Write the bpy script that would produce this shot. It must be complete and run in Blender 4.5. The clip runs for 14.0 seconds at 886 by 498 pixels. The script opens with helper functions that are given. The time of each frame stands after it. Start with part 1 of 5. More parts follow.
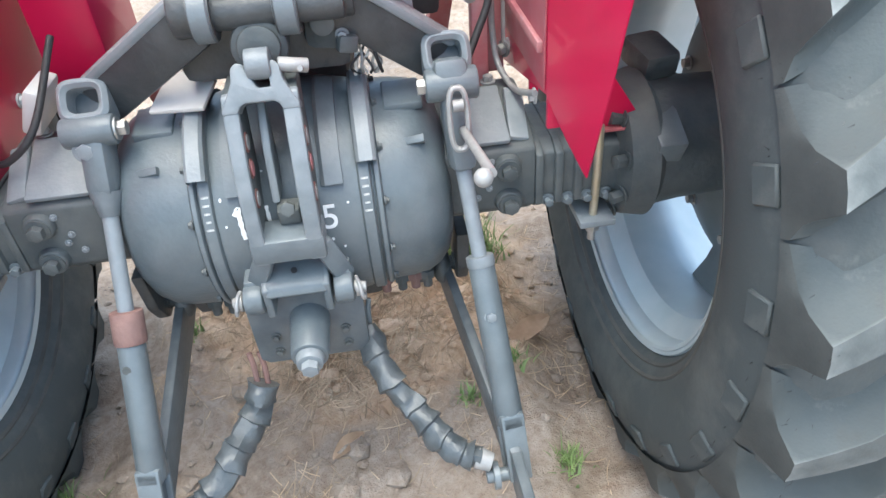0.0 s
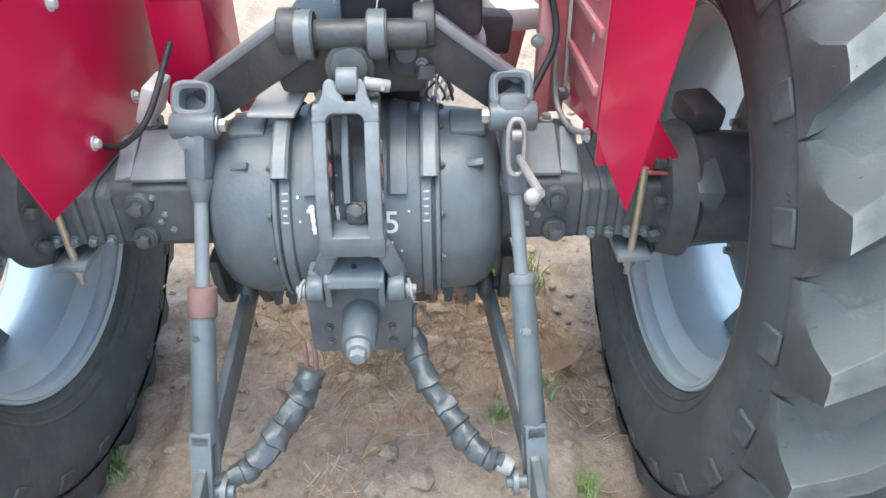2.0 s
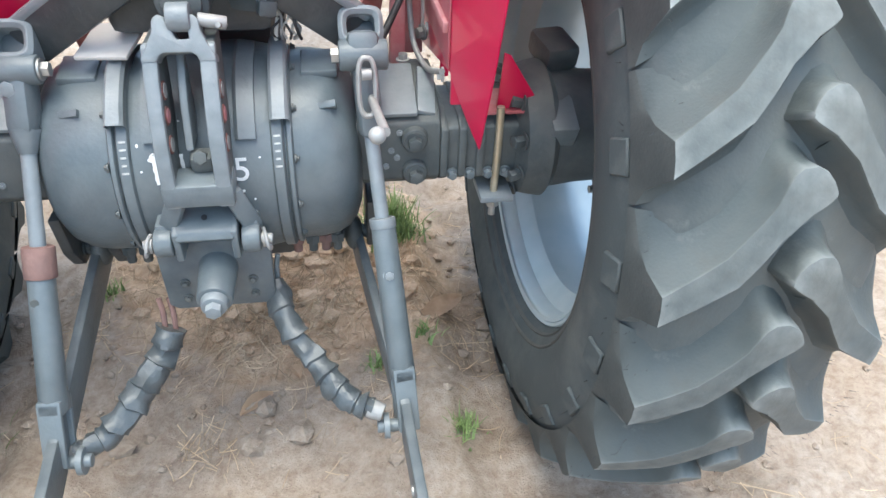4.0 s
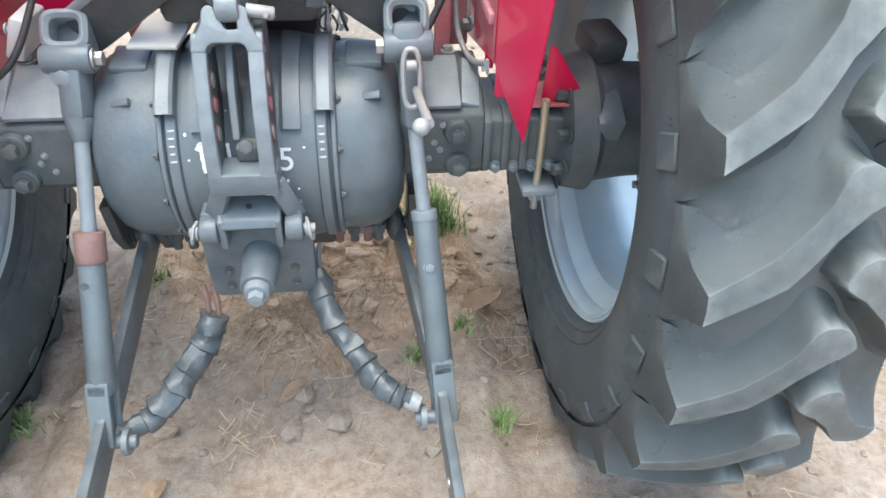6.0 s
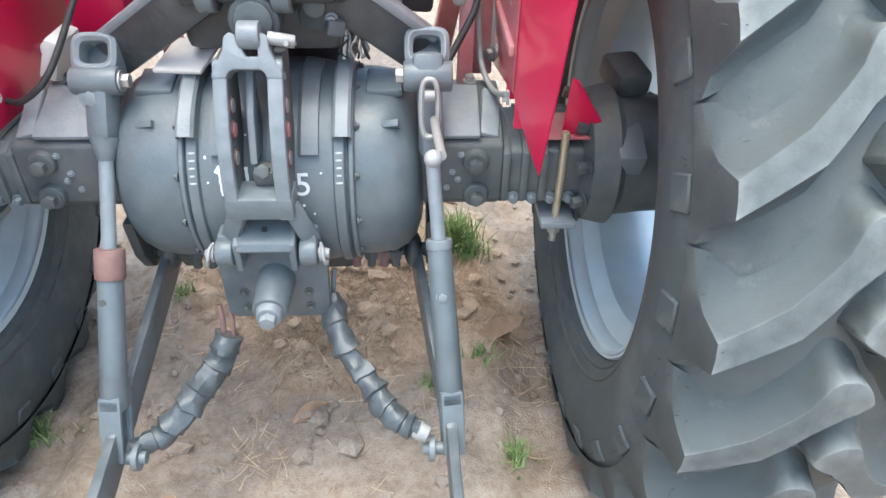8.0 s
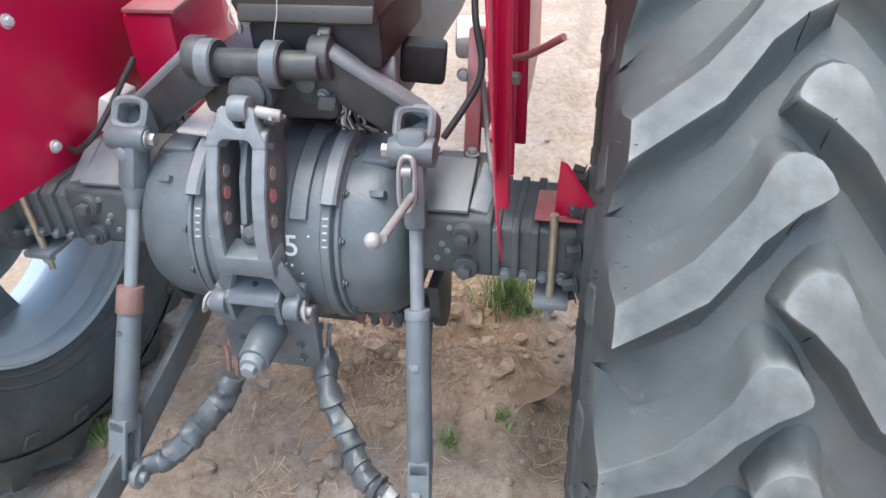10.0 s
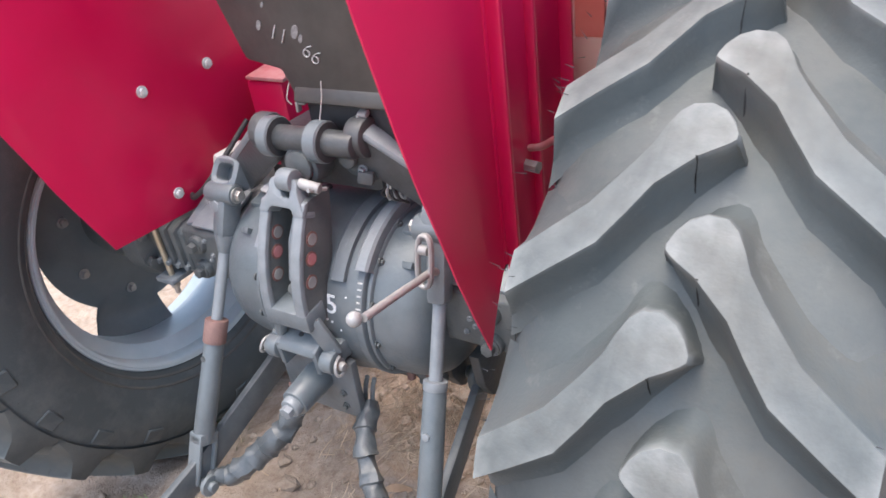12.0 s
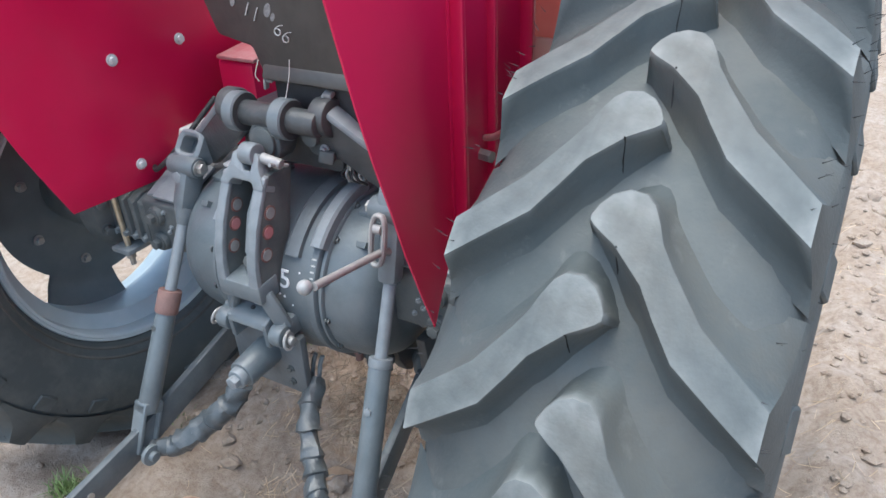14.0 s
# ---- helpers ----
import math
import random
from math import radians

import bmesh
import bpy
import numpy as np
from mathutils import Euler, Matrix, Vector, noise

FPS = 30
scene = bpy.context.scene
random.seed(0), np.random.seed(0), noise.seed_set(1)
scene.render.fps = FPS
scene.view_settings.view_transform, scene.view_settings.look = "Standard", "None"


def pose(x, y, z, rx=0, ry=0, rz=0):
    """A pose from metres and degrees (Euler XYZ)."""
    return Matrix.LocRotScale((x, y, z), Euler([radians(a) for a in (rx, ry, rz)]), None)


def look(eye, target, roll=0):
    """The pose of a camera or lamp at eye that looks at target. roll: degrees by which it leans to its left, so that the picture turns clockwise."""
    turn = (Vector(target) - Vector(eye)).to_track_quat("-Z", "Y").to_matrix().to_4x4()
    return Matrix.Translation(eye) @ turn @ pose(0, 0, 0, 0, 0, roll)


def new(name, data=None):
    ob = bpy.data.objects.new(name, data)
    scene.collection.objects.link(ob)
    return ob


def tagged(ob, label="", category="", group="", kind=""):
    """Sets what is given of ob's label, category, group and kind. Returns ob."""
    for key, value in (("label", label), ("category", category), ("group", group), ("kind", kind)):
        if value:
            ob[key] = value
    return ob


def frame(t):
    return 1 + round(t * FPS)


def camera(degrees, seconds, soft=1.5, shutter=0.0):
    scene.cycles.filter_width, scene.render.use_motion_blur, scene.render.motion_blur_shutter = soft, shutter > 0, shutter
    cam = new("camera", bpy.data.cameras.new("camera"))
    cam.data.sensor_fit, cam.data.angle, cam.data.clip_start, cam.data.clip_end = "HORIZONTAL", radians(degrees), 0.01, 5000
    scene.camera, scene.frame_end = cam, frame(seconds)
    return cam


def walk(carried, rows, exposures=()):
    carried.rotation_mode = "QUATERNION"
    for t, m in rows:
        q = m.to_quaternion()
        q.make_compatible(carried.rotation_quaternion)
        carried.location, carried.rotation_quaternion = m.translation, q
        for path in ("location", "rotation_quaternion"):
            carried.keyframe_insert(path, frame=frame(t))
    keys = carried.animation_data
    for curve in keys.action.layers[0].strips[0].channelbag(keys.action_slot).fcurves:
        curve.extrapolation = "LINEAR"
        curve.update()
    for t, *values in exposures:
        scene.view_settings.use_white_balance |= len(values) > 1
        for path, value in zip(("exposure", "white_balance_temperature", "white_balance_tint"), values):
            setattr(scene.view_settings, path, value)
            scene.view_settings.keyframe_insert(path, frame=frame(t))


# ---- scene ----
cam = camera(64.3, 14.0, soft=1.5, shutter=0.25)
PATH = [
    (0, (0.173, -1.086, 1.336), (0.310, 0.489, 0.111), -4.6),
    (0.5, (0.182, -1.090, 1.335), (0.313, 0.510, 0.142), -5.0),
    (1, (0.192, -1.141, 1.349), (0.343, 0.499, 0.214), -2.5),
    (1.5, (0.192, -1.199, 1.340), (0.298, 0.428, 0.183), 0.0),
    (2, (0.158, -1.209, 1.362), (0.177, 0.447, 0.242), -0.7),
    (2.5, (0.200, -1.201, 1.333), (0.392, 0.418, 0.174), 5.2),
    (3, (0.230, -1.217, 1.335), (0.524, 0.371, 0.155), 3.4),
    (5.5, (0.239, -1.204, 1.328), (0.461, 0.336, 0.071), 0.2),
    (6, (0.234, -1.209, 1.330), (0.404, 0.356, 0.096), 1.1),
    (6.5, (0.237, -1.210, 1.342), (0.354, 0.386, 0.142), 1.5),
    (7, (0.260, -1.215, 1.329), (0.373, 0.359, 0.101), 1.6),
    (7.5, (0.267, -1.211, 1.338), (0.392, 0.376, 0.127), 0.6),
    (8, (0.273, -1.194, 1.340), (0.343, 0.411, 0.148), 1.0),
    (8.5, (0.292, -1.162, 1.344), (0.320, 0.458, 0.171), 0.5),
    (11, (0.789, -1.075, 1.443), (-0.028, 0.395, 0.361), -4.0),
    (11.5, (0.855, -0.990, 1.451), (-0.138, 0.351, 0.349), -5.8),
    (12, (0.896, -0.975, 1.479), (-0.072, 0.440, 0.449), -8.3),
    (12.5, (0.914, -0.970, 1.470), (0.033, 0.490, 0.424), -8.2),
    (13, (0.930, -0.988, 1.464), (0.082, 0.517, 0.456), -4.7),
    (13.5, (0.943, -1.003, 1.469), (0.060, 0.490, 0.474), -3.5),
    (14, (0.946, -1.024, 1.460), (0.061, 0.457, 0.447), -2.6),
]
walk(cam, [(t, look(eye, target, roll)) for t, eye, target, roll in PATH],
     [(0, 2.14, 6050, -1), (1.5, 2.14, 6050, -1), (3.0, 2.06, 6050, -2), (5.3, 2.09, 6050, -2), (8.6, 2.19, 6050, 0), (10.8, 1.86, 6200, 6), (11.5, 1.86, 6200, 5), (12, 2.02, 6450, 9),
      (12.5, 1.92, 6150, 6), (13, 1.73, 6150, 4), (13.5, 1.96, 6200, 7), (14, 1.68, 5900, 1)])

# ---- world, sun, exposure ----
world = bpy.data.worlds.new("world")
scene.world = world
world.use_nodes = True
wn, wl = world.node_tree.nodes, world.node_tree.links
sky = wn.new("ShaderNodeTexSky")
sky.sky_type = "NISHITA"
sky.sun_disc = False
sky.sun_elevation = radians(83.0)
sky.sun_rotation = radians(-128.7)
sky.air_density, sky.dust_density, sky.ozone_density = 1.0, 4.0, 1.0
wl.new(sky.outputs[0], wn["Background"].inputs[0])
wn["Background"].inputs[1].default_value = 0.135
sun = new("sun", bpy.data.lights.new("sun", "SUN"))
sun.data.energy, sun.data.angle, sun.data.color = 0.60, radians(70), (1.0, 0.96, 0.9)
sun.matrix_world = look((-0.25, -0.20, 2.6), (0, 0, 0))


# ---- materials ----
def mat(name, col, col2=None, rough=0.5, metal=0.0, scale=30.0, dust=None, dust_amt=0.0, bump=0.15, bscale=200.0,
        random_tint=0.0, island=0.0, spec=0.5, coat=0.0, dscale=9.0, rough2=None):
    """A paint, rubber or soil: two tones in broad blotches, dust on top of that, fine relief."""
    m = bpy.data.materials.new(name)
    m.use_nodes = True
    n, l = m.node_tree.nodes, m.node_tree.links
    b = n["Principled BSDF"]
    tc = n.new("ShaderNodeTexCoord")
    n1 = n.new("ShaderNodeTexNoise")
    n1.inputs["Scale"].default_value, n1.inputs["Detail"].default_value = scale, 6
    l.new(tc.outputs["Object"], n1.inputs["Vector"])
    r1 = n.new("ShaderNodeValToRGB")
    r1.color_ramp.elements[0].position, r1.color_ramp.elements[1].position = 0.35, 0.68
    r1.color_ramp.elements[0].color = (*col, 1)
    r1.color_ramp.elements[1].color = (*(col2 or [c * 1.25 for c in col]), 1)
    l.new(n1.outputs[0], r1.inputs[0])
    out = r1.outputs[0]
    if dust:
        n2 = n.new("ShaderNodeTexNoise")
        n2.inputs["Scale"].default_value, n2.inputs["Detail"].default_value, n2.inputs["Roughness"].default_value = dscale, 8, 0.65
        l.new(tc.outputs["Object"], n2.inputs["Vector"])
        mr = n.new("ShaderNodeMapRange")
        mr.inputs[1].default_value, mr.inputs[2].default_value = 0.38, 0.72
        mr.inputs[3].default_value, mr.inputs[4].default_value = dust_amt * 0.25, dust_amt
        l.new(n2.outputs[0], mr.inputs[0])
        mix = n.new("ShaderNodeMix")
        mix.data_type = "RGBA"
        l.new(mr.outputs[0], mix.inputs[0])
        l.new(out, mix.inputs[6])
        mix.inputs[7].default_value = (*dust, 1)
        out = mix.outputs[2]
    if random_tint:
        oi = n.new("ShaderNodeObjectInfo")
        hs = n.new("ShaderNodeHueSaturation")
        mr2 = n.new("ShaderNodeMapRange")
        mr2.inputs[3].default_value, mr2.inputs[4].default_value = 1 - random_tint, 1 + random_tint
        l.new(oi.outputs["Random"], mr2.inputs[0])
        l.new(mr2.outputs[0], hs.inputs["Value"])
        l.new(out, hs.inputs["Color"])
        out = hs.outputs[0]
    if island:
        ge = n.new("ShaderNodeNewGeometry")
        hi = n.new("ShaderNodeHueSaturation")
        mi = n.new("ShaderNodeMapRange")
        mi.inputs[3].default_value, mi.inputs[4].default_value = 1 - island, 1 + island * 0.5
        l.new(ge.outputs["Random Per Island"], mi.inputs[0])
        l.new(mi.outputs[0], hi.inputs["Value"])
        l.new(out, hi.inputs["Color"])
        out = hi.outputs[0]
    l.new(out, b.inputs["Base Color"])
    rr = n.new("ShaderNodeMapRange")
    rr.inputs[3].default_value, rr.inputs[4].default_value = rough, rough2 or min(1, rough + 0.22)
    l.new(n1.outputs[0], rr.inputs[0])
    l.new(rr.outputs[0], b.inputs["Roughness"])
    b.inputs["Metallic"].default_value = metal
    b.inputs["Specular IOR Level"].default_value = spec
    b.inputs["Coat Weight"].default_value = coat
    if bump:
        n3 = n.new("ShaderNodeTexNoise")
        n3.inputs["Scale"].default_value, n3.inputs["Detail"].default_value = bscale, 4
        l.new(tc.outputs["Object"], n3.inputs["Vector"])
        bp = n.new("ShaderNodeBump")
        bp.inputs["Strength"].default_value, bp.inputs["Distance"].default_value = bump, 0.004
        l.new(n3.outputs[0], bp.inputs["Height"])
        l.new(bp.outputs[0], b.inputs["Normal"])
    return m


DUST = (0.36, 0.30, 0.24)
GREY = mat("grey_casting_paint", (0.080, 0.099, 0.109), (0.116, 0.138, 0.149), 0.27, 0.0, 16, (0.21, 0.226, 0.228), 0.38, 0.2, 120, spec=0.5, rough2=0.5)
OILY = mat("black_oily_casting", (0.032, 0.037, 0.040), (0.060, 0.067, 0.070), 0.34, 0.0, 22, (0.13, 0.12, 0.11), 0.35, 0.3, 110)
LINK = mat("blue_grey_link_paint", (0.065, 0.080, 0.090), (0.095, 0.112, 0.122), 0.32, 0.0, 18, (0.22, 0.22, 0.21), 0.35, 0.2, 120)
GREY_L = mat("light_grey_paint", (0.135, 0.158, 0.170), (0.185, 0.208, 0.220), 0.32, 0.0, 30, (0.36, 0.36, 0.36), 0.35, 0.2, 150)
GREY_D = mat("dark_grey_oily_paint", (0.056, 0.069, 0.074), (0.090, 0.104, 0.107), 0.45, 0.0, 18, (0.16, 0.15, 0.13), 0.4, 0.3, 110)
BLACK = mat("black_rubber_and_plastic", (0.012, 0.012, 0.014), (0.03, 0.03, 0.032), 0.5, 0.0, 40, (0.12, 0.11, 0.10), 0.25, 0.2)
PANEL = mat("black_satin_panel", (0.028, 0.027, 0.026), (0.045, 0.043, 0.04), 0.32, 0.0, 14, (0.16, 0.15, 0.13), 0.3, 0.12, 90)
RED = mat("red_gloss_paint", (0.60, 0.002, 0.062), (0.65, 0.004, 0.072), 0.24, 0.0, 6, (0.45, 0.10, 0.12), 0.09, 0.02, 60, spec=0.4, coat=0.15, dscale=5)
RED_IN = mat("dusty_red_inner_paint", (0.40, 0.022, 0.055), (0.47, 0.05, 0.085), 0.4, 0.0, 9, (0.52, 0.30, 0.30), 0.6, 0.04, 80, dscale=7)
RED_D = mat("dusty_red_paint", (0.40, 0.03, 0.05), (0.46, 0.08, 0.09), 0.5, 0.0, 12, (0.52, 0.38, 0.36), 0.75, 0.08, 90)
STEEL = mat("bare_dull_steel", (0.42, 0.42, 0.41), (0.55, 0.55, 0.54), 0.34, 0.75, 60, (0.30, 0.26, 0.22), 0.35, 0.15)
ZINC = mat("yellow_zinc_plated_steel", (0.52, 0.44, 0.30), (0.64, 0.57, 0.44), 0.3, 0.65, 50, (0.36, 0.30, 0.22), 0.3, 0.1)
DULL = mat("dull_galvanised_steel", (0.30, 0.30, 0.295), (0.40, 0.40, 0.39), 0.45, 0.25, 45, (0.30, 0.265, 0.235), 0.45, 0.15)
BRIGHT = mat("bright_zinc_bolt", (0.58, 0.58, 0.56), (0.70, 0.70, 0.68), 0.35, 0.2, 80, bump=0.1)
RUST = mat("rusty_brown_band", (0.20, 0.105, 0.088), (0.27, 0.15, 0.125), 0.7, 0.0, 40, (0.20, 0.17, 0.16), 0.3, 0.3, 160)
SHOULDER = mat("dark_shoulder_rubber", (0.034, 0.039, 0.039), (0.058, 0.064, 0.062), 0.6, 0.0, 9, (0.12, 0.12, 0.108), 0.35, 0.2, 200)
SIDE = mat("dark_sidewall_rubber", (0.036, 0.036, 0.034), (0.060, 0.060, 0.055), 0.6, 0.0, 9, (0.16, 0.15, 0.13), 0.45, 0.2, 200)
def tyre_material(name, k, tint=0.0, wall_lo=0.590, wall_hi=0.606, dust=(0.208, 0.220, 0.208), dusty=0.55):
    """Dusty tread that passes into a dark wall towards the bead."""
    m = mat(name, (0.062 * k, 0.084 * k, 0.089 * k), (0.106 * k, 0.135 * k, 0.142 * k), 0.58, 0.0, 6, tuple(c * k for c in dust), dusty, 0.16, 230, dscale=5.5, random_tint=tint)
    n, l = m.node_tree.nodes, m.node_tree.links
    b = n["Principled BSDF"]
    src = b.inputs["Base Color"].links[0].from_socket
    tc = n.new("ShaderNodeTexCoord")
    # dried mud: broad brownish stains and paler scuffs
    for scale, detail, lo, hi, amt, col in ((4.5, 10, 0.52, 0.74, 0.55, (0.205, 0.172, 0.128)), (11, 8, 0.56, 0.72, 0.40, (0.062, 0.070, 0.068)), (26, 9, 0.60, 0.74, 0.45, (0.30, 0.30, 0.28))):
        ns = n.new("ShaderNodeTexNoise")
        ns.inputs["Scale"].default_value, ns.inputs["Detail"].default_value, ns.inputs["Roughness"].default_value = scale, detail, 0.65
        l.new(tc.outputs["Object"], ns.inputs["Vector"])
        rs = n.new("ShaderNodeMapRange")
        rs.inputs[1].default_value, rs.inputs[2].default_value, rs.inputs[4].default_value = lo, hi, amt
        l.new(ns.outputs[0], rs.inputs[0])
        ms = n.new("ShaderNodeMix")
        ms.data_type = "RGBA"
        ms.inputs[7].default_value = (*(c * k for c in col), 1)
        l.new(rs.outputs[0], ms.inputs[0])
        l.new(src, ms.inputs[6])
        src = ms.outputs[2]
    mp = n.new("ShaderNodeMapping")
    mp.inputs["Scale"].default_value = (0, 1, 1)
    l.new(tc.outputs["Object"], mp.inputs["Vector"])
    ln = n.new("ShaderNodeVectorMath")
    ln.operation = "LENGTH"
    l.new(mp.outputs[0], ln.inputs[0])
    nz = n.new("ShaderNodeTexNoise")
    nz.inputs["Scale"].default_value, nz.inputs["Detail"].default_value = 14, 6
    l.new(tc.outputs["Object"], nz.inputs["Vector"])
    ad = n.new("ShaderNodeMath")
    ad.operation = "MULTIPLY_ADD"
    ad.inputs[1].default_value = 0.03
    l.new(nz.outputs[0], ad.inputs[0])
    l.new(ln.outputs["Value"], ad.inputs[2])
    mr = n.new("ShaderNodeMapRange")
    mr.inputs[1].default_value, mr.inputs[2].default_value = wall_lo, wall_hi
    l.new(ad.outputs[0], mr.inputs[0])
    mx = n.new("ShaderNodeMix")
    mx.data_type = "RGBA"
    wall = n.new("ShaderNodeValToRGB")
    wall.color_ramp.elements[0].position, wall.color_ramp.elements[1].position = 0.48, 0.82
    wall.color_ramp.elements[0].color, wall.color_ramp.elements[1].color = (0.054, 0.063, 0.064, 1), (0.120, 0.124, 0.116, 1)
    nw = n.new("ShaderNodeTexNoise")
    nw.inputs["Scale"].default_value, nw.inputs["Detail"].default_value, nw.inputs["Roughness"].default_value = 7, 9, 0.7
    l.new(tc.outputs["Object"], nw.inputs["Vector"])
    l.new(nw.outputs[0], wall.inputs[0])
    l.new(wall.outputs[0], mx.inputs[6])
    l.new(mr.outputs[0], mx.inputs[0])
    l.new(src, mx.inputs[7])
    l.new(mx.outputs[2], b.inputs["Base Color"])
    return m


def worn_edges(m, col, lo, hi, amt):
    """Lighter scuffed rubber along the raised edges, broken up by a fine noise."""
    n, l = m.node_tree.nodes, m.node_tree.links
    b = n["Principled BSDF"]
    src = b.inputs["Base Color"].links[0].from_socket
    ge = n.new("ShaderNodeNewGeometry")
    mr = n.new("ShaderNodeMapRange")
    mr.inputs[1].default_value, mr.inputs[2].default_value, mr.inputs[4].default_value = lo, hi, amt
    l.new(ge.outputs["Pointiness"], mr.inputs[0])
    tc = n.new("ShaderNodeTexCoord")
    nz = n.new("ShaderNodeTexNoise")
    nz.inputs["Scale"].default_value, nz.inputs["Detail"].default_value = 45, 5
    l.new(tc.outputs["Object"], nz.inputs["Vector"])
    mu = n.new("ShaderNodeMath")
    mu.operation = "MULTIPLY"
    l.new(mr.outputs[0], mu.inputs[0])
    l.new(nz.outputs[0], mu.inputs[1])
    mx = n.new("ShaderNodeMix")
    mx.data_type = "RGBA"
    l.new(mu.outputs[0], mx.inputs[0])
    l.new(src, mx.inputs[6])
    mx.inputs[7].default_value = (*col, 1)
    l.new(mx.outputs[2], b.inputs["Base Color"])


worn_edges(GREY_L, (0.34, 0.36, 0.37), 0.54, 0.64, 1.0)
worn_edges(GREY, (0.26, 0.28, 0.29), 0.54, 0.64, 1.0)
TYRE = tyre_material("dusty_tyre_rubber", 0.60, 0.0, 0.612, 0.640, (0.268, 0.262, 0.238), 0.75)
LUG = tyre_material("pale_dusty_lug_rubber", 0.55, 0.07, 0.600, 0.616, (0.222, 0.226, 0.210), 0.60)
worn_edges(LUG, (0.40, 0.41, 0.39), 0.52, 0.60, 1.0)
RIM = mat("silver_blue_rim_paint", (0.38, 0.45, 0.48), (0.46, 0.52, 0.54), 0.28, 0.1, 12, (0.42, 0.40, 0.36), 0.22, 0.05, 120)
DISC = mat("grey_wheel_disc_paint", (0.10, 0.125, 0.135), (0.14, 0.165, 0.175), 0.4, 0.1, 12, (0.24, 0.23, 0.21), 0.3, 0.08, 120)
WRAP = mat("grey_plastic_wrap", (0.036, 0.046, 0.053), (0.064, 0.075, 0.083), 0.26, 0.0, 40, (0.24, 0.24, 0.23), 0.26, 0.3, 140)
CHALK = mat("white_paint_mark", (0.74, 0.75, 0.75), (0.82, 0.82, 0.82), 0.8, 0.0, 60, bump=0.1)
FAINT = mat("faint_chalk_line", (0.30, 0.30, 0.29), (0.62, 0.62, 0.60), 0.8, 0.0, 160, bump=0.1)
SMUDGE = mat("faint_chalk_smear", (0.16, 0.155, 0.15), (0.26, 0.25, 0.24), 0.8, 0.0, 220, bump=0.1)
WHITE = mat("pale_plastic", (0.62, 0.60, 0.56), (0.72, 0.70, 0.66), 0.5, 0.0, 12, DUST, 0.35, 0.05)
ORED = mat("dull_red_primer", (0.12, 0.03, 0.028), (0.18, 0.055, 0.05), 0.7, 0.0, 30, DUST, 0.3, 0.15)
LAMP = mat("orange_red_reflector", (0.62, 0.14, 0.10), (0.66, 0.18, 0.13), 0.3, 0.0, 20, bump=0)
STRAW = mat("dry_straw", (0.46, 0.33, 0.21), (0.64, 0.49, 0.34), 0.8, 0.0, 15, bump=0, island=0.45)
GREEN = mat("green_grass", (0.20, 0.28, 0.085), (0.31, 0.39, 0.16), 0.65, 0.0, 25, bump=0, island=0.4)
DRYLEAF = mat("dry_brown_leaf", (0.58, 0.41, 0.27), (0.68, 0.50, 0.35), 0.75, 0.0, 40, bump=0.2)
HEDGE = mat("hedge_leaves", (0.07, 0.12, 0.035), (0.12, 0.18, 0.06), 0.7, 0.0, 3, bump=0)


